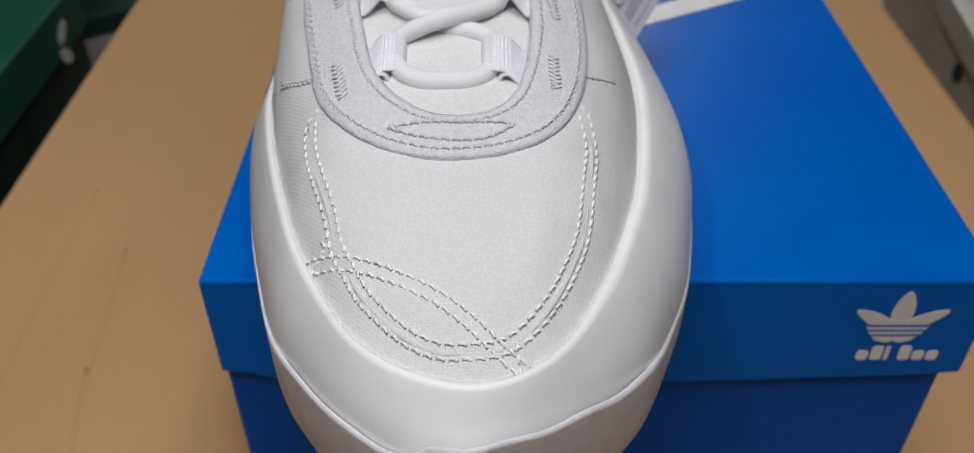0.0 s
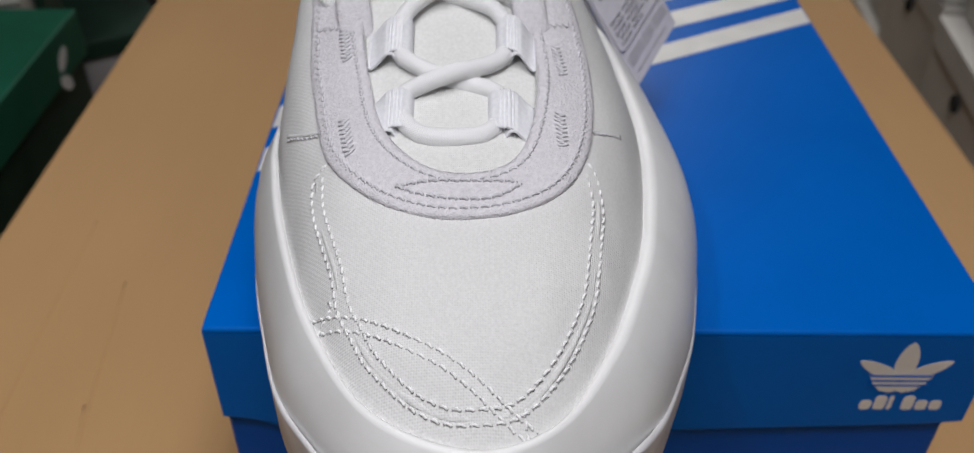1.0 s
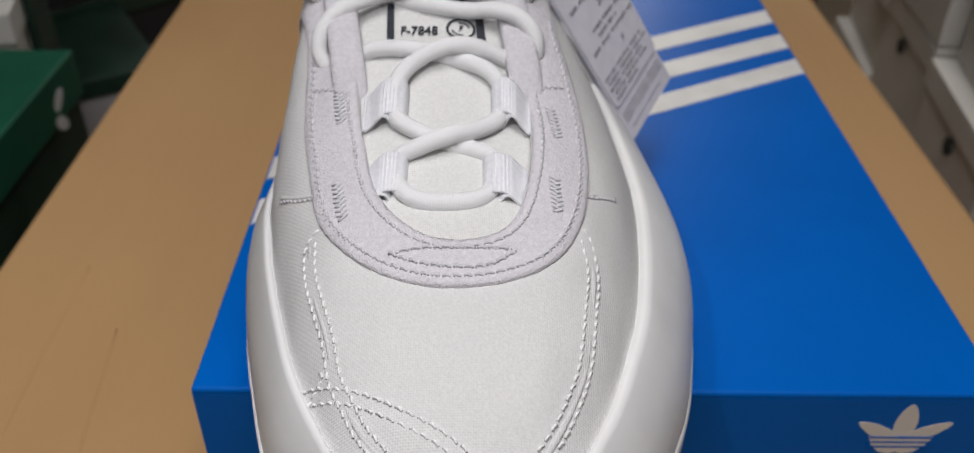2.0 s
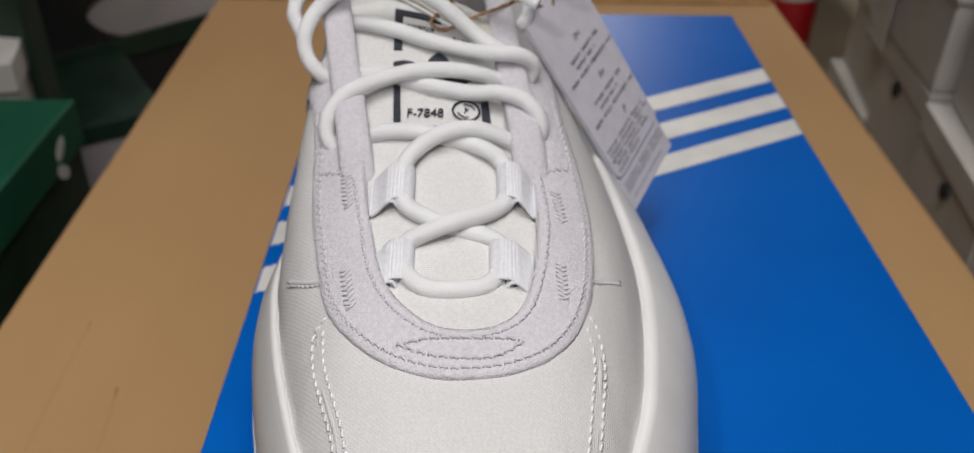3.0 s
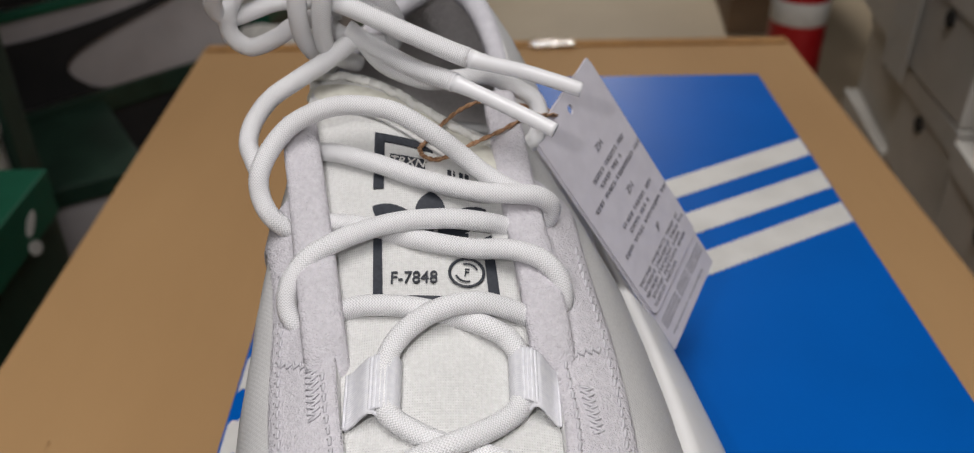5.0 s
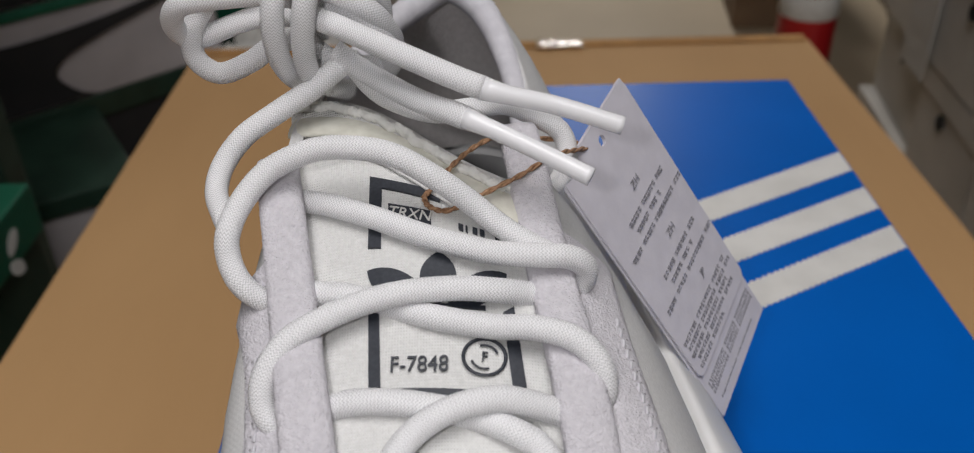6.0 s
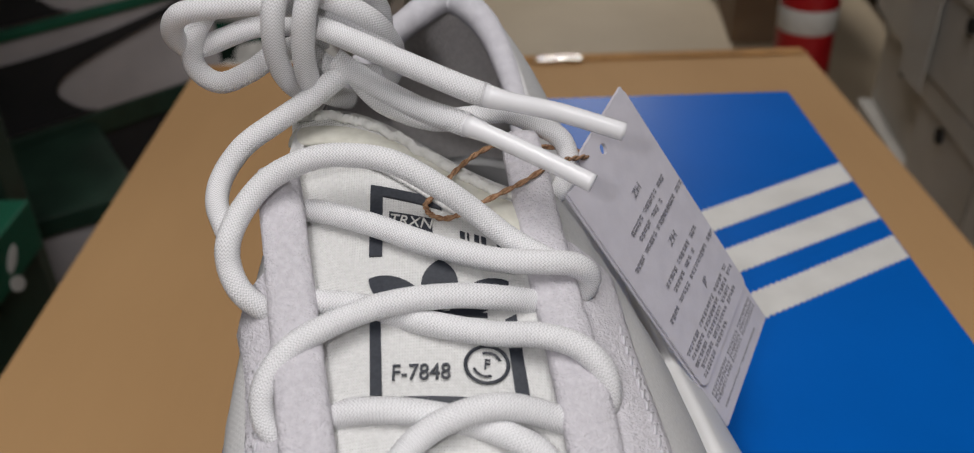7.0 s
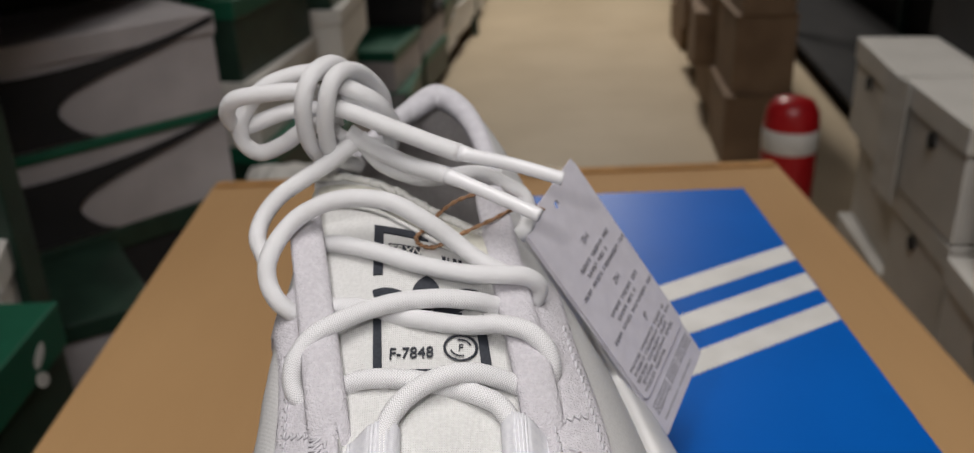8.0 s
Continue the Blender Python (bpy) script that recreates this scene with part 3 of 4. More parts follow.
shoe = thing("sneaker", "white low sneaker with pale suede lace stay and thick foam sole", "shoe", at=(-0.01, 0.24, LID))

midsole = [sole_row(-0.3, lambda a, b: a.z - 0.004, 0), sole_row(-0.06, lambda a, b: a.z + 0.0002, 0), sole_row(0.01, lambda a, b: a.z + 0.0019, 0), sole_row(0.10, lambda a, b: a.z + 0.0023, 0), sole_row(0.20, lambda a, b: a.z + 0.0012, 0), sole_row(0.36, lambda a, b: a.z - 0.0020, 0.05),
           sole_row(0.62, lambda a, b: a.z - 0.0065, 0.1), sole_row(0.84, 0.0345, 0.3), sole_row(0.96, 0.0285, 0.4), sole_row(1.0, 0.022, 0.6), sole_row(0.97, 0.013, 0.8)]
part("midsole", skin(midsole), RUBBER, shoe, "smooth white foam sidewall")


def wrap(a, b):
    toe = math.exp(-((b.y - 0.105) / 0.030) ** 2)
    front = 0.5 - 0.5 * math.tanh((b.y - 0.200) / 0.025)
    return 0.0165 + 0.0065 * front + toe * (0.0062 + 0.0024 * math.tanh((b.x + 0.012) / 0.002) + 0.0005 * math.sin(b.x * 420)) + 0.0035 * (0.5 - 0.5 * math.tanh((b.x + 0.030) / 0.006)) * front


outsole = [sole_row(0.93, wrap, 0.7), sole_row(1.01, lambda a, b: wrap(a, b) + 0.0006, 0.7), sole_row(1.035, lambda a, b: wrap(a, b) - 0.001, 0.7), sole_row(1.02, 0.010, 0.9), sole_row(0.97, 0.005, 1.0), sole_row(0.86, 0.0006, 1.0), sole_row(0.2, 0.0003, 1.0)]
part("outsole", skin(outsole, cap=True), OUTSOLE, shoe, "grey-white rubber outsole wrapping up the sidewall")


def puffed(i, v):
    """The wall with the slight waves of a padded cloth."""
    p = wall_point(i, v)
    return p + wall_normal(i, min(max(v, 0.03), 0.97)) * (0.0006 * math.sin(math.pi * v) * noise.noise(p * 75) + 0.00025 * noise.noise(p * 210))


upper = [[puffed(i, v / 20) for i in range(N)] for v in range(21)]
upper.append([wall_point(i, 1) - wall_normal(i, 0.97) * 0.0025 for i in range(N)])
part("upper", skin(upper), FABRIC, shoe, "off-white twill upper")

inner = [[wall_point(i, 1 - v / 8) - wall_normal(i, 1 - v / 8) * 0.0028 for i in range(6 * STEP, 14 * STEP + 1)] for v in range(9)]
part("lining", skin(inner, closed=False), LINING, shoe, "grey mesh lining")


hull = BVHTree.FromPolygons([wall_point(i, v / 14) for v in range(15) for i in range(N)],
                            [(v * N + i, v * N + (i + 1) % N, (v + 1) * N + (i + 1) % N, (v + 1) * N + i) for v in range(14) for i in range(N)])


def drape(x, y, lift=0.0, height=None):
    """The place on the upper straight below (x, y), raised along its normal."""
    p, n, _, _ = hull.ray_cast(Vector((x, y, LID + 0.3)), Vector((0, 0, -1)))
    if p is None:
        p, n, _, _ = hull.find_nearest(Vector((x, y, LID + (height or 0.06))))
    n = n if n.z > 0 else -n
    return p + n * lift


def edge_plan(i):
    """Plan place on the opening's edge and the outward direction there."""
    k = int(math.floor(i))
    f = i - k
    p = edge_ring[k % N].lerp(edge_ring[(k + 1) % N], f)
    q = edge_ring[(k + 3) % N] - edge_ring[(k - 3) % N]
    out = Vector((q.y, -q.x, 0)).normalized()
    return p, out


def stay_width(i):
    return 0.0118 + 0.0012 * min(1.0, abs(i) / 16)


def stay_point(i, f, lift):
    p, out = edge_plan(i)
    q = p + out * (stay_width(i) * f)
    return drape(q.x, q.y, lift) if f > 0.04 else Vector((p.x, p.y, p.z + LID)) + Vector((0, 0, lift))


def stay_band(first, last, lift):
    idx = [j * 0.5 for j in range(first * 2, last * 2 + 1)]
    rough = {i: 0.00025 * noise.noise(Vector((i * 1.7, 0, 3))) for i in idx}
    rows = [[stay_point(i, 0, -0.0006) for i in idx], [stay_point(i, 0, lift) for i in idx]]
    for s in range(1, 13):
        rows.append([stay_point(i, s / 12 + rough[i] * 60 * (s / 12) ** 6, lift) for i in idx])
    rows.append([stay_point(i, 1.03 + rough[i] * 60, lift * 0.5) for i in idx])
    rows.append([stay_point(i, 1.03 + rough[i] * 60, -0.0003) for i in idx])
    return skin(rows, closed=False)


part("lace_stay", stay_band(-5 * STEP - 4, 5 * STEP + 4, 0.0013), SUEDE, shoe, "pale lilac-white suede lace stay")


def tab(low, high, width=0.0082, thick=0.0042):
    """A folded suede strap from the stay up to its straight cut end."""
    low, high = Vector((*low[:2], LID + low[2])), Vector((*high[:2], LID + high[2]))
    way = (high - low).normalized()
    across = way.cross(Vector((0, 0, 1))).normalized()
    up = across.cross(way)
    rows = []
    n = 44
    for k in range(n + 1):
        f = k / n
        c = low.lerp(high, f) + up * (0.0007 * math.sin(2.6 * math.pi * f) + 0.0004 * noise.noise(Vector((f * 9, 3, 0)))) - up * (0.0042 * (1 - min(1, f / 0.2)) ** 2)
        w = width * (1.10 - 0.12 * f + 0.03 * noise.noise(Vector((f * 14, 0, 1)))) * (0.93 if k == n else 1)
        t = thick * (0.80 if k == n else 1)
        row = []
        for j in range(22):
            a = 2 * math.pi * j / 22
            x, z = math.cos(a), math.sin(a)
            row.append(c + across * (w / 2 * math.copysign(abs(x) ** 0.62, x)) + up * (t / 2 * math.copysign(abs(z) ** 0.75, z)))
        rows.append(row)
    bm = skin(rows, cap=True)
    return bm


part("stay_tab", tab((.0102, .2165, .0802), (.0004, .2865, .1058)), SUEDE, shoe, "folded suede eyelet tab")
part("stay_tab", tab((-.0345, .2165, .0802), (-.0460, .2745, .1062)), SUEDE, shoe, "folded suede eyelet tab")


def stitch_line(points, length=0.0015, gap=0.0010, thick=0.00031, lift=0.0002, step=6, slant=0.22):
    """A row of raised thread stitches along a plan line that is laid on the upper."""
    path = [drape(p.x, p.y, lift) for p in spline([(x, y, 0) for x, y in points], step)]
    bm = bmesh.new()
    ends = []
    run, start = 0.0, None
    for a, b in zip(path, path[1:]):
        d = (b - a).length
        pos = 0.0
        while d - pos > 1e-9:
            cell = run % (length + gap)
            go = min(d - pos, (length if cell < length - 1e-9 else length + gap) - cell + 1e-7)
            p = a.lerp(b, pos / d)
            if cell < 1e-6 or start is None:
                start = p
                if cell < 1e-6:
                    ends.append((drape(p.x, p.y, lift), drape(p.x, p.y, 1.0) - drape(p.x, p.y)))
            run += go
            pos += go
            if start is not None and cell < length - 1e-9 and run % (length + gap) >= length - 1e-6:
                q = a.lerp(b, pos / d)
                way = (q - start)
                if way.length > 0.0004:
                    across = way.cross(Vector((0, 0, 1))).normalized() * (way.length * slant * 0.5)
                    up = Vector((0, 0, thick * 0.9))
                    tube([start - across - up * 0.6, start.lerp(q, 0.5) + up, q + across - up * 0.6], thick, 6, 3, bm=bm)
                start = None
    holes = bmesh.new()
    for k in range(0, len(ends)):
        p, n = ends[k]
        bmesh.ops.create_circle(holes, cap_ends=True, segments=7, radius=thick * 0.65, matrix=Matrix.Translation(p + n * 0.00012) @ n.to_track_quat("Z", "Y").to_matrix().to_4x4())
    tagged(part("perforation", holes, HOLE, shoe, "", False), kind="stuff")
    return bm


def offset(points, d):
    out = []
    for k, (x, y) in enumerate(points):
        x0, y0 = points[max(k - 1, 0)]
        x1, y1 = points[min(k + 1, len(points) - 1)]
        dx, dy = x1 - x0, y1 - y0
        n = math.hypot(dx, dy)
        out.append((x - d * dy / n, y + d * dx / n))
    return out


TOE_U = [(-.0386, .1789), (-.0414, .1755), (-.0401, .1664), (-.0370, .1571), (-.0341, .1490), (-.0318, .1404), (-.0286, .1342), (-.0249, .1278), (-.0183, .1210), (-.0122, .1172), (-.0062, .1158),
         (.0029, .1165), (.0089, .1205), (.0139, .1270), (.0179, .1350), (.0210, .1440), (.0231, .1574), (.0243, .1670), (.0229, .1765), (.0207, .1785)]
TOE_X = [(-.0379, .1430), (-.0317, .1396), (-.0240, .1356), (-.0168, .1318), (-.0091, .1277), (-.0031, .1234), (.0016, .1194), (.0045, .1172), (.0085, .1152)]
for pts in (TOE_U, offset(TOE_U[1:-1], 0.0024), TOE_X, offset(TOE_X, -0.0023)):
    part("stitching", stitch_line(pts), THREAD, shoe, "raised white thread")
# panel steps under the toe seams
part("toe_seam", tube([drape(x, y, -0.0007) for x, y in offset(TOE_U[1:-1], 0.0012)], 0.0012, 8, 3, 0.6), FABRIC, shoe)
for pts in ([(-.0511, .1970), (-.0457, .1915), (-.0406, .1887)], [(.0214, .1889), (.0253, .1907), (.0314, .1962)]):
    part("side_seam", stitch_line(pts, 0.0014, 0.0004, 0.0003), SHADED_THREAD, shoe)
    part("seam_fold", tube([drape(x, y + 0.0012, -0.0002) for x, y in pts], 0.0008, 8, 5, 0.7), FABRIC, shoe)


def stay_line(f, first, last):
    pts = []
    for i in range(first, last + 1, 2):
        p, out = edge_plan(i)
        q = p + out * stay_width(i) * f
        pts.append((q.x, q.y))
    return pts


for f, reach in ((0.16, 4), (0.84, 5)):
    part("stitching", stitch_line(stay_line(f, -reach * STEP, reach * STEP), 0.0015, 0.0008, 0.00034, 0.0014, 3), SHADED_THREAD, shoe)
for pts in ([(-.0210, .1662), (-.0140, .1678), (-.0076, .1683), (0, .1682), (.0063, .1675)], [(-.0210, .1662), (-.0155, .1638), (-.0074, .1630), (.0006, .1636), (.0063, .1675)]):
    part("stitching", stitch_line(pts, 0.0016, 0.0008, 0.00040, 0.0015, 6), SHADED_THREAD, shoe)


def zigzag(x, y, dx, dy, turns=8, wide=0.0021):
    """A dense bar tack sewn through the stay."""
    n = Vector((-dy, dx, 0)).normalized() * wide * 0.5
    pts = []
    for k in range(2 * turns + 1):
        c = Vector((x + dx * (k / (2 * turns) - 0.5), y + dy * (k / (2 * turns) - 0.5), 0)) + (n if k % 2 else -n)
        pts.append(drape(c.x, c.y, 0.0016))
    return tube(pts, 0.00032, 6, 2)


for x, y, dx, dy in ((-.0335, .1835, .0028, -.0115), (.0152, .1850, .0004, -.0105), (-.0366, .2130, .0016, -.0105), (.0158, .2095, .0016, -.0100)):
    part("bar_tack", zigzag(x, y, dx, dy), SHADED_THREAD, shoe, "zigzag bar tack in white thread darkened for its shade")
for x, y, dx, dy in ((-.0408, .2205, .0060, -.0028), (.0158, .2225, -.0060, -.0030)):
    part("bar_tack", zigzag(x, y, dx, dy, 4, 0.0012), SHADED_THREAD, shoe, "zigzag bar tack in white thread darkened for its shade")


# tongue: padded sheet that rises through the opening
def tongue_span(y):
    """Middle and half width of the tongue, which leans aside as it rises."""
    f = min(max((y - 0.165) / 0.13, 0), 1)
    return -0.010 - 0.0125 * f ** 1.5, 0.0225 + 0.0015 * f


def tongue_at(s, y):
    """s from -1 to 1 across."""
    cx, half = tongue_span(y)
    h = 0.0655 + 0.405 * (y - 0.19) * (1.0 if y > 0.19 else 0.5) + 0.0022 * min(1, max(0, (0.212 - y) / 0.02))
    return Vector((cx + half * s, y, LID + h + 0.0035 * (1 - min(s * s, 1.5))))


def tongue_end(s):
    """The slanting cut end of the tongue."""
    return 0.2830 - 0.0125 * math.tanh(1.6 * s)


rows = [[tongue_at(-1 + j / 8, 0.165 + (tongue_end(-1 + j / 8) - 0.165) * k / 29) for j in range(17)] for k in range(30)]
lip = [p + Vector((0, 0.005, -0.001)) for p in rows[-1]]
back = [p + Vector((0, 0.006, -0.006)) for p in rows[-1]]
rows += [lip, back] + [[p + Vector((0, 0.004, -0.009)) for p in rows[k]] for k in range(29, 0, -3)]
tongue = part("tongue", skin(rows, closed=False), TONGUE, shoe, "padded white satin tongue with dark print")


def on_tongue(x, y, lift=0.0004):
    """The tongue's surface at a plan place."""
    cx, half = tongue_span(y)
    s = (x - cx) / half
    return tongue_at(s, y) + Vector((0, -0.3, 0.9)) * lift


def printed(outline, name="print", n=1):
    """A thin rubbery print that lies on the tongue."""
    pts = []
    k = len(outline)
    for i in range(k):
        (x0, y0), (x1, y1) = outline[i], outline[(i + 1) % k]
        pts += [(x0 + (x1 - x0) * j / n, y0 + (y1 - y0) * j / n) for j in range(n)]
    bm = bmesh.new()
    hi = [bm.verts.new(on_tongue(x, y, 0.0006)) for x, y in pts]
    lo = [bm.verts.new(on_tongue(x, y, -0.0004)) for x, y in pts]
    bmesh.ops.triangle_fill(bm, edges=[bm.edges.new((hi[i], hi[(i + 1) % len(hi)])) for i in range(len(hi))], use_beauty=True)
    for i in range(len(hi)):
        j = (i + 1) % len(hi)
        bm.faces.new((lo[i], lo[j], hi[j], hi[i]))
    return part(name, bm, INK, tongue, "dark slate rubbery print", False)


printed([(-.0286, .2743), (-.0150, .2700), (-.0150, .2680), (-.0262, .2716), (-.0258, .2590), (-.0282, .2592)], "frame_print", 4)
printed([(-.0275, .2470), (-.0256, .2466), (-.0248, .2335), (-.0268, .2337)], "frame_print", 3)
printed([(-.0100, .2690), (-.0038, .2672), (-.0028, .2600), (-.0047, .2598), (-.0055, .2654), (-.0100, .2668)], "frame_print", 3)
printed([(-.0040, .2462), (-.0020, .2475), (-.0004, .2322), (-.0028, .2326)], "frame_print", 3)
printed([(-.0268, .2332), (-.0010, .2318), (-.0010, .2300), (-.0268, .2313)], "frame_print", 6)
printed([(-.0248, .2680), (-.0168, .2659), (-.0166, .2628), (-.0246, .2649)], "word_panel", 2)
# three pointed leaves and three bars
for cx, cy, turn, length, wide in ((-.0153, .2478, 0, .0096, .0033), (-.0172, .2478, 58, .0128, .0027), (-.0134, .2472, -58, .0122, .0027)):
    leaf = []
    for i in range(24):
        a = 2 * math.pi * i / 24
        f = 0.5 - 0.5 * math.cos(a)
        y = length * f
        x = wide * math.copysign(abs(math.sin(a)) ** (1.0 + 0.6 * f), math.sin(a))
        c, d = math.cos(radians(turn)), math.sin(radians(turn))
        leaf.append((cx + x * c - y * d, cy + y * c + x * d))
    printed(leaf, "leaf_print")
for k in range(3):
    y = .2478 - .0012 * k
    printed([(-.0228 + .0012 * k, y), (-.0070 - .0012 * k, y - .0006), (-.0070 - .0012 * k, y - .0013), (-.0228 + .0012 * k, y - .0007)], "bar_print", 3)


def tongue_frame(x, y, turn=0.0, lift=0.0006):
    o = on_tongue(x, y, lift)
    ex = (on_tongue(x + .002, y, lift) - on_tongue(x - .002, y, lift)).normalized()
    ey = (on_tongue(x, y + .002, lift) - on_tongue(x, y - .002, lift)).normalized()
    ez = ex.cross(ey).normalized()
    m = Matrix((ex, ez.cross(ex), ez)).transposed().to_4x4()
    return Matrix.Translation(o) @ m @ pose(0, 0, 0, 0, 0, turn)


def tongue_text(words, size, x, y, turn, mat, name, stretch=1.0):
    ob = lettering(words, size, tongue_frame(x, y, turn) @ Matrix.Diagonal((1, stretch, 1, 1)), mat, shoe, name, 0.0002)
    ob.parent = tongue
    return ob


tongue_text("F-7848", 0.0036, -.0184, .2366, -2, INK, "lettering", 1.15)
tongue_text("TRXN", 0.0031, -.0206, .2653, -13, PRINT, "lettering")
for k, w in enumerate((.0009, .0004, .0009, .0009)):
    x = -.0116 + .0013 * k
    printed([(x, .2634 - .0003 * k), (x + w, .2631 - .0003 * k), (x + w, .2619 - .0003 * k), (x, .2622 - .0003 * k)], "mark_print")
tongue_text("F", 0.0026, -.0074, .2378, -2, INK, "lettering")
ring = [tongue_frame(-.0074, .2379) @ Vector((0.0036 * math.cos(a), 0.0034 * math.sin(a), 0)) for a in (2 * math.pi * k / 32 for k in range(33))]
part("ring_print", tube(ring, 0.00032, 6, 1, 0.6, False), INK, tongue)
for a0 in (20, 200):
    arc = [tongue_frame(-.0074, .2379) @ Vector((0.0023 * math.cos(radians(a0 + k * 9)), 0.0022 * math.sin(radians(a0 + k * 9)), 0)) for k in range(11)]
    part("arc_print", tube(arc, 0.00022, 6, 1, 0.6), INK, tongue)
# tongue hem with a fuzzy cut edge
pad = []
for j in range(193):
    s = -0.97 + 1.94 * j / 192
    p = tongue_at(s, tongue_end(s) - 0.0006)
    pad.append(p + Vector((0, 0.0012 * noise.noise(p * 420), 0.0006 + 0.0005 * noise.noise(p * 700 + Vector((7, 0, 0))))))
part("foam_edge", tube(pad, 0.0010, 10, 1, 0.8, True, lambda f: 1 + 0.35 * noise.noise(Vector((f * 150, 0, 0)))), FOAM, tongue, "fuzzy cut foam edge")
band = [tongue_at(-0.98 + j / 12.3, tongue_end(-0.98 + j / 12.3) - 0.0048) for j in range(25)]
part("foam_layer", tube(band, 0.0042, 12, 1, 0.28), CUT_FOAM, tongue, "beige bare foam layer")
hem = [tongue_at(-1 + j / 12, tongue_end(-1 + j / 12) - 0.0108) + Vector((0, 0.0, 0.0006)) for j in range(25)]
part("hem", tube(hem, 0.0008, 8, 2, 0.6), TONGUE, tongue)

# webbing loops that hold the lower lace rows


def webbing(x_edge, x_tip, y, h, skew):
    """Ribbed band that comes from under the stay, turns over the lace and goes back beneath."""
    span = x_tip - x_edge

    def ease(t):
        t = min(max(t, 0.0), 1.0)
        return t * t * (3 - 2 * t)
    prof = []
    for k in range(55):
        g = k / 54
        prof.append((x_edge + span * g, -0.0022 + 0.0052 * ease(g / 0.75) + (0.00016 if k % 5 in (1, 2, 3) else -0.00016)))
    for k in range(1, 9):
        a = math.pi * k / 9
        prof.append((x_tip + span / abs(span) * 0.0022 * math.sin(a), 0.0030 - 0.0031 * (1 - math.cos(a))))
    for k in range(12):
        g = 1 - k / 12
        prof.append((x_edge + span * g, -0.0022 + 0.0052 * ease(g / 0.75) - 0.0006 - 0.0056 * ease((g - 0.58) / 0.40)))
    rows = []
    for w in (-1, -0.94, 0.94, 1):
        shrink = 0.0002 if abs(w) == 1 else 0
        rows.append([Vector((x, y + 0.0052 * w + skew * (x - x_edge), LID + h + z - shrink + 0.40 * 0.0052 * w)) for x, z in prof])
    bm = skin(rows, closed=False)
    ob = part("webbing_loop", bm, WEBBING, shoe, "ribbed white webbing lace loop")
    mod = ob.modifiers.new("thickness", "SOLIDIFY")
    mod.thickness = 0.0006
    return ob


webbing(-.0300, -.0212, .1898, .0712, .10)
webbing(.0105, .0008, .1905, .0708, -.06)
webbing(-.0312, -.0222, .2115, .0796, .06)
webbing(.0105, .0028, .2118, .0792, -.30)

R = 0.00222


KNOT_EYE = Vector((-0.002, 0.063, 0.196))


def knot_place(p):
    """The knot sits a little behind the lace rows."""
    return tuple(KNOT_EYE + 1.05 * (Vector(p) - KNOT_EYE) - Vector((0, 0, 0.0012)))


def lace(points, name="lace"):
    if name != "lace":
        points = [knot_place(p) for p in points]
    pts = [Vector((x, y, LID + h)) for x, y, h in points]
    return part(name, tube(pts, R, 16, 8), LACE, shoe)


# lower rows through the webbing loops
lace([(-.0220, .1946, .0724), (-.0212, .1891, .0714), (-.0183, .1851, .0707), (-.0141, .1833, .0703), (-.0086, .1832, .0703), (-.0031, .1847, .0700), (.0004, .1884, .0702), (.0020, .1941, .0714), (.0013, .1978, .0730), (-.0023, .1996, .0741), (-.0096, .2014, .0749),
      (-.0169, .2037, .0768), (-.0222, .2072, .0784), (-.0235, .2131, .0807), (-.0223, .2190, .0837), (-.0183, .2235, .0862), (-.0122, .2258, .0886), (-.0045, .2278, .0883), (.0042, .2288, .0842), (.0092, .2299, .0804)])
lace([(-.0220, .1931, .0718), (-.0210, .1969, .0739), (-.0167, .1977, .0762), (-.0102, .1993, .0782), (-.0030, .2038, .0775), (.0022, .2087, .0777), (.0039, .2158, .0802), (.0013, .2217, .0829), (-.0029, .2242, .0846),
      (-.0099, .2277, .0850), (-.0193, .2291, .0865), (-.0281, .2304, .0860), (-.0326, .2313, .0839), (-.0364, .2313, .0811)])
# upper rows over the stay tabs
lace([(-.0355, .2330, .0780), (-.0398, .2312, .0798), (-.0430, .2308, .0815), (-.0445, .2325, .0842), (-.0440, .2350, .0880), (-.0412, .2382, .0914), (-.0370, .2408, .0934), (-.0295, .2445, .0948), (-.0214, .2459, .0962), (-.0122, .2469, .0962), (-.0051, .2477, .0949), (.0003, .2502, .0921), (.0047, .2519, .0900)])
lace([(-.0435, .2553, .0910), (-.0390, .2522, .0922), (-.0312, .2498, .0930), (-.0238, .2477, .0922), (-.0164, .2439, .0926), (-.0063, .2415, .0920), (.0016, .2392, .0932), (.0078, .2372, .0922), (.0116, .2348, .0890), (.0125, .2330, .0848), (.0110, .2326, .0818), (.0070, .2338, .0800)])
lace([(-.0488, .2752, .0973), (-.0438, .2717, .0995), (-.0369, .2681, .1009), (-.0275, .2634, .1007), (-.0165, .2581, .0993), (-.0059, .2543, .0985), (.0025, .2524, .0988), (.0082, .2532, .0976), (.0112, .2542, .0945), (.0104, .2545, .0908), (.0060, .2541, .0888)])
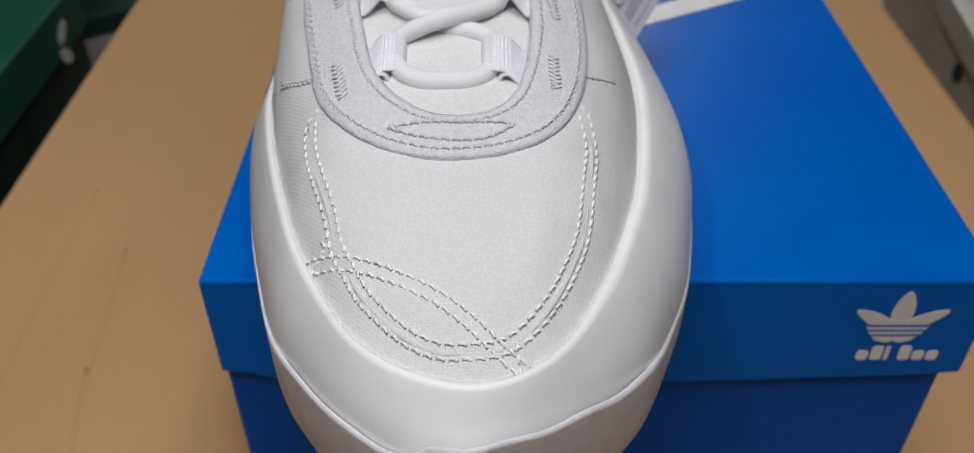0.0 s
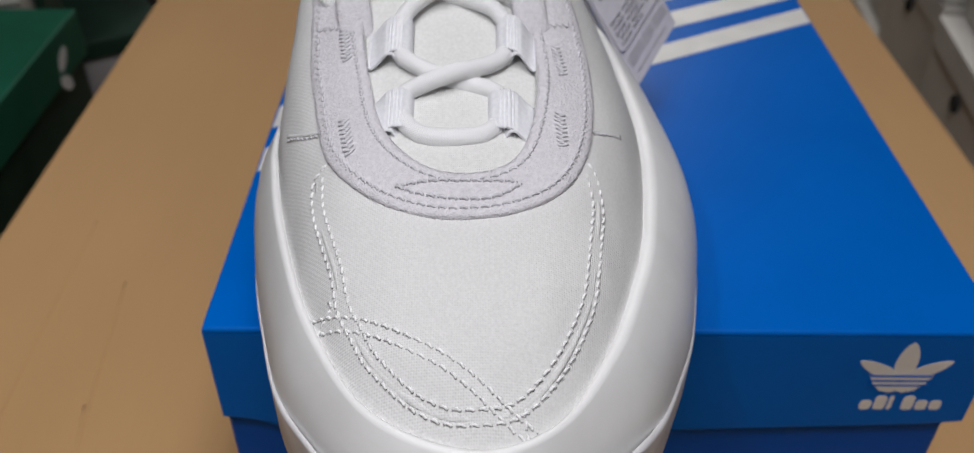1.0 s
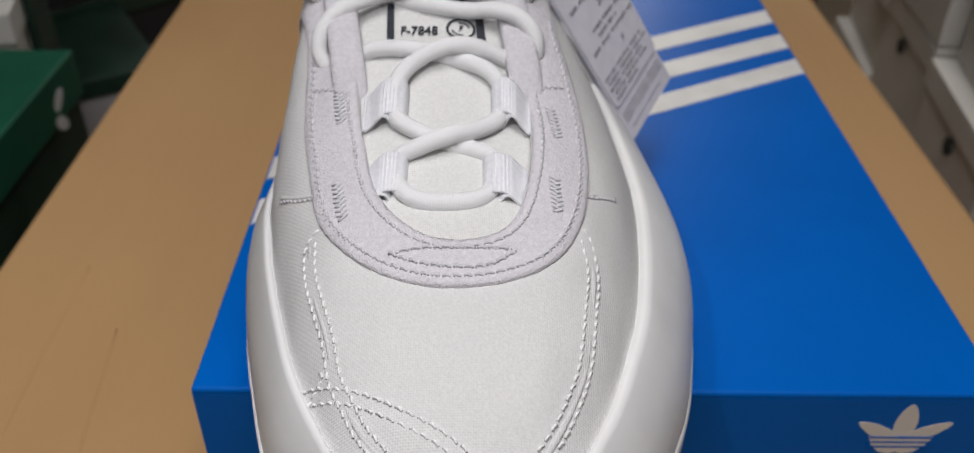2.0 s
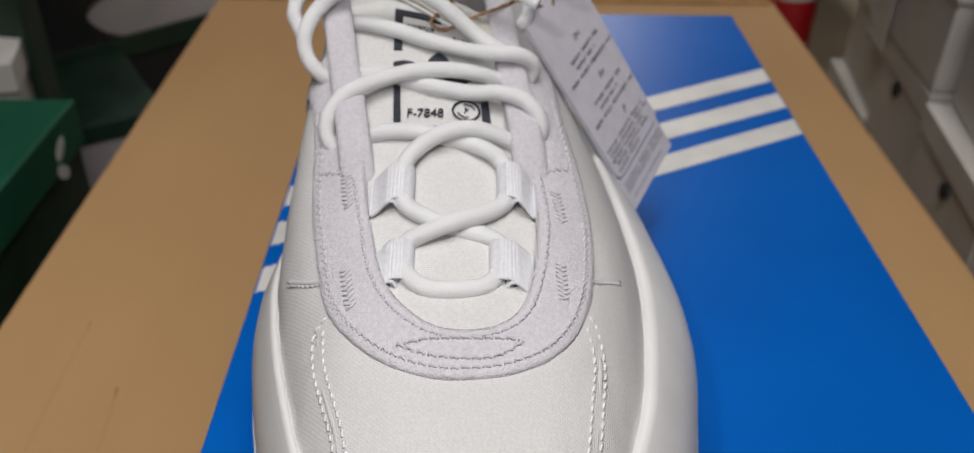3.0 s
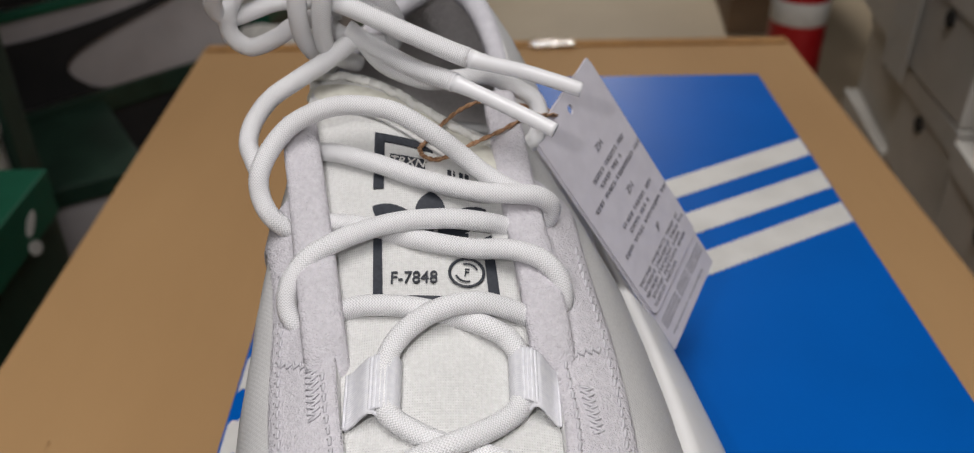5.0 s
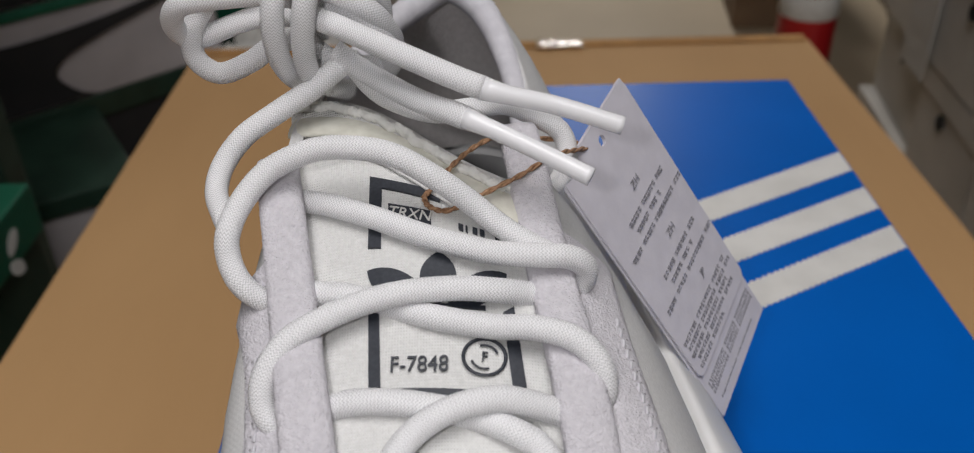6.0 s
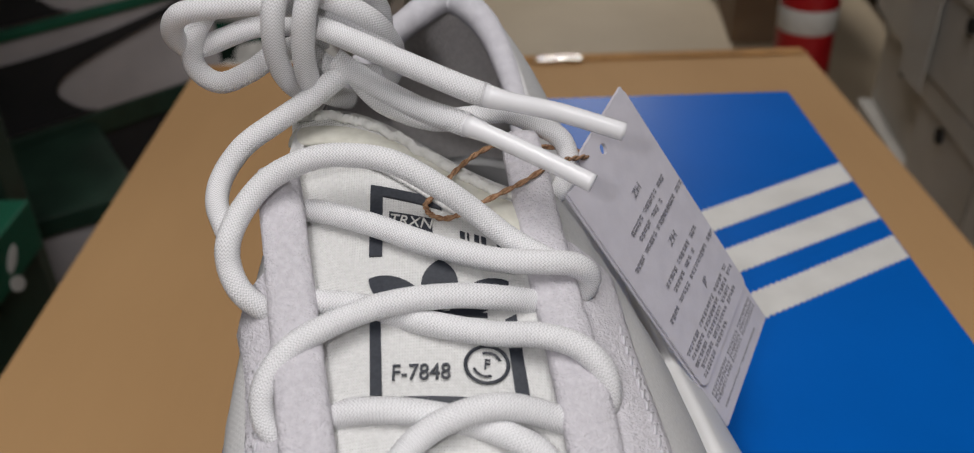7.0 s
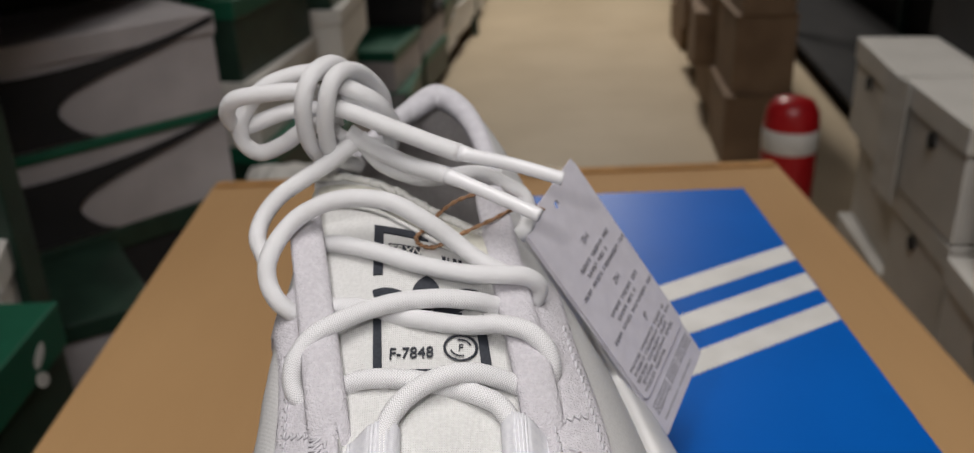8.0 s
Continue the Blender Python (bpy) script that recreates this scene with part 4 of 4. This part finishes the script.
lace([(.0060, .2570, .0950), (.0005, .2588, .0975), (-.0040, .2608, .0998), (-.0088, .2625, .1035), (-.0145, .2630, .1082), (-.0223, .2645, .1127), (-.0297, .2660, .1138), (-.0374, .2670, .1130), (-.0452, .2660, .1099), (-.0499, .2620, .1062), (-.0522, .2570, .1026), (-.0523, .2545, .0985), (-.0503, .2520, .0948), (-.0470, .2515, .0915), (-.0432, .2530, .0890)])
# risers to the knot
lace([(-.0337, .2870, .1208), (-.0397, .2860, .1164), (-.0469, .2840, .1124), (-.0533, .2810, .1089), (-.0573, .2770, .1046), (-.0579, .2720, .1016), (-.0558, .2668, .1000), (-.0546, .2648, .0985)])
lace([(-.0323, .2880, .1221), (-.0282, .2880, .1157), (-.0237, .2870, .1128), (-.0166, .2860, .1107), (-.0095, .2880, .1102), (-.0021, .2920, .1091), (.0042, .2940, .1054), (.0100, .2940, .1014), (.0113, .2910, .0965), (.0090, .2870, .0931), (.0040, .2820, .0925)])
# knot: bow loops, wraps and two tails
lace([(-.030, .285, .134), (-.0433, .2795, .1379), (-.0521, .2785, .1381), (-.0608, .2800, .1363), (-.0640, .2840, .1310), (-.0612, .2880, .1270), (-.0500, .2900, .1300), (-.038, .290, .1300)], "bow_loop")
lace([(-.035, .288, .1395), (-.0440, .290, .1400), (-.0540, .2885, .1375), (-.0605, .2870, .1310), (-.0618, .2855, .1245), (-.0575, .2850, .1208), (-.0510, .2850, .1230), (-.0454, .285, .1265), (-.036, .286, .129)], "bow_loop")
lace([(-.035, .290, .1215), (-.0405, .2840, .1190), (-.0430, .2760, .1265), (-.0427, .2725, .1363), (-.0405, .2745, .1428), (-.0362, .2820, .1440), (-.032, .291, .138)], "knot_wrap")
lace([(-.033, .287, .1155), (-.0382, .2770, .1235), (-.0372, .2720, .1362), (-.0344, .2740, .1430), (-.0300, .2820, .1415), (-.0255, .2890, .1330), (-.026, .291, .1230)], "knot_wrap")
lace([(-.037, .279, .140), (-.0321, .2770, .1390), (-.0258, .2785, .1345), (-.0230, .2840, .1272), (-.0245, .2900, .1211)], "knot_wrap")
lace([(-.036, .282, .136), (-.029, .2790, .1345), (-.0245, .2800, .1290), (-.0235, .2840, .1230), (-.026, .288, .118)], "knot_wrap")
lace([(-.040, .285, .128), (-.036, .282, .125), (-.030, .282, .123), (-.026, .285, .121)], "knot_wrap")


def tail(points, split):
    """A loose lace end with its coated tip."""
    pts = [Vector((x, y, LID + h)) for x, y, h in points]
    path = spline(pts, 10)
    k = int(len(path) * split)
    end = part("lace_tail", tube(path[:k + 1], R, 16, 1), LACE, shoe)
    part("aglet", tube(path[k:], R * 0.76, 16, 1, taper=lambda f: 1.26 - 0.26 * min(1, f * 6)), AGLET, end, "glossy clear-coated lace tip")


tail([(-.0387, .2872, .1309), (-.0322, .2840, .1293), (-.0196, .2760, .1265), (-.0062, .2690, .1233), (.0063, .2680, .1202), (.0182, .2660, .1168)], 0.60)
tail([(-.0349, .2877, .1236), (-.0288, .2861, .1195), (-.0188, .2770, .1177), (-.0095, .2690, .1176), (.0018, .2640, .1140), (.0121, .2590, .1105)], 0.60)

# collar lip and heel tab
collar = [wall_point(i, 1) - wall_normal(i, 0.96) * 0.0030 for i in range(7 * STEP, 13 * STEP + 1)]
part("collar", tube(collar, 0.0029, 12, 1, taper=lambda f: 0.85 + 0.6 * math.sin(math.pi * f) ** 2), PAD, shoe, "padded white collar edge")

# ---- hang tag on twine ----
tag = thing("hang_tag", "pale grey card hang tag with printed text, tied to the shoe", "tag", at=(0.04, 0.295, 0.80))
A, W, D = Vector((.0252, .3164, .8454)), Vector((-.0148, -.0304, -.0110)).normalized(), Vector((.0414, -.0041, -.0655)).normalized()
W = (W - D * W.dot(D)).normalized()
FACE = W.cross(D).normalized()
FACE = -FACE if FACE.dot(Vector((0.5, -0.7, 0.5))) < 0 else FACE
TW, TL = 0.0362, 0.0785
TM = Matrix.Translation(A) @ Matrix((W, D, FACE)).transposed().to_4x4()


# two leaves of card with an open punched hole, the front one shorter
HX, HY, HR = 0.018, 0.0046, 0.0013


def card(x0, y0, x1, y1, r, m, thick):
    bm = bmesh.new()
    rim = rounded(x0, y0, x1, y1, r, 5)
    eye = [(HX + HR * math.cos(2 * math.pi * k / 16), HY + HR * math.sin(2 * math.pi * k / 16)) for k in range(16)]
    for z in (0, thick):
        loops = []
        for line in (rim, eye):
            vs = [bm.verts.new(m @ Vector((x, y, z))) for x, y in line]
            loops += [bm.edges.new((vs[k], vs[(k + 1) % len(vs)])) for k in range(len(vs))]
        bmesh.ops.triangle_fill(bm, edges=loops, use_beauty=True)
    bm.verts.ensure_lookup_table()
    a, b = len(rim), len(eye)
    for start, count in ((0, a), (a, b)):
        for k in range(count):
            i, j = start + k, start + (k + 1) % count
            bm.faces.new((bm.verts[i], bm.verts[j], bm.verts[j + a + b], bm.verts[i + a + b]))
    return bm


part("back_card", card(0, 0, TW, TL, 0.0006, TM, 0.0004), TAG, tag, "", False)
part("front_card", card(0.0002, 0, TW - 0.0004, 0.0650, 0.0024, TM @ Matrix.Translation((0, 0, 0.00045)) @ pose(0, 0, 0, 0.35), 0.0004), TAG, tag, "", False)


def bar(x, y, w, h, z=0.00135, name="text_bar"):
    """A printed bar; x runs against W, so that writing reads upright."""
    z = z if y < 0.0655 else 0.00042
    part(name, slab([(x - w, y), (x, y), (x, y + h), (x - w, y + h)], 0.00006, TM @ Matrix.Translation((0, 0, z))), TAG_INK, tag, "", False)


def tag_text(words, u, v, size):
    m = TM @ Matrix.Translation((u * TW, v * TL, 0.0014)) @ pose(0, 0, 0, 0, 0, 180)
    lettering(words, size, m, TAG_INK, tag, "lettering", 0.00003)


tag_text("ZH", 0.465, 0.230, 0.0029)
tag_text("ZH", 0.426, 0.440, 0.0029)
tag_text("JP", 0.389, 0.640, 0.0026)
rng = random.Random(5)


def glyphs(u0, u1, v, tall, pitch, words):
    """A line of writing too small to read: a row of glyph-sized bars with gaps between words."""
    x, end, left = u0 * TW, u1 * TW, words[0]
    k = 0
    while x > end:
        w = pitch * rng.uniform(0.55, 0.82)
        bar(x, v * TL, w, tall * rng.uniform(0.25, 0.4))
        bar(x - pitch * rng.uniform(0.0, 0.3), v * TL + tall * 0.5, w * rng.uniform(0.6, 1.0), tall * rng.uniform(0.25, 0.5))
        x -= pitch
        left -= 1
        if left == 0:
            k += 1
            left = words[k % len(words)]
            x -= pitch * 0.9


for v in (0.285, 0.495):
    glyphs(0.74, 0.18, v, 0.0014, 0.00135, (5, 6))
    glyphs(0.70, 0.33, v + 0.036, 0.0014, 0.00135, (5, 3))
    glyphs(0.90, 0.04, v + 0.075, 0.0014, 0.00135, (4, 5, 9))
for k, (u0, u1) in enumerate(((0.95, 0.10), (0.93, 0.06), (0.95, 0.22), (0.90, 0.16), (0.93, 0.45))):
    glyphs(u0, u1, 0.690 + 0.026 * k, 0.0013, 0.0012, (7, 9, 5))
for k in range(3):
    glyphs(0.94, 0.06, 0.872 + 0.018 * k, 0.0011, 0.0010, (12, 8))
glyphs(0.90, 0.20, 0.955, 0.0007, 0.0009, (14,))

twine = thing("twine", "brown waxed twine loop through the lace stay and tag", "string", at=(-.002, .262, LID + .104))


def strand(points, phase):
    path = spline([(x, y, LID + h) for x, y, h in points], 14)
    out = []
    for i, p in enumerate(path):
        way = (path[min(i + 1, len(path) - 1)] - path[max(i - 1, 0)]).normalized()
        s = way.cross(Vector((0, 0, 1))).normalized()
        u = s.cross(way)
        a = phase + i * 0.55
        out.append(p + (s * math.cos(a) + u * math.sin(a)) * 0.00024)
    return out


LOOP = [(-.0180, .2675, .1023), (-.0170, .2660, .1010), (-.0133, .2655, .1004), (-.0066, .2670, .1030), (.0004, .2710, .1044), (.0072, .2790, .1040), (.0126, .2890, .0996), (.0180, .3010, .0935), (.0192, .3030, .0915)]
BACK = [(-.0180, .2675, .1023), (-.0152, .2700, .1040), (-.0120, .2740, .1058), (-.0073, .2790, .1070), (-.0012, .2850, .1060), (.0061, .2920, .1010), (.0140, .2990, .0960), (.0185, .3030, .0930)]
for pts in (LOOP, BACK):
    for ph in (0, math.pi):
        part("strand", tube(strand(pts, ph), 0.00034, 6, 1), TWINE, twine)
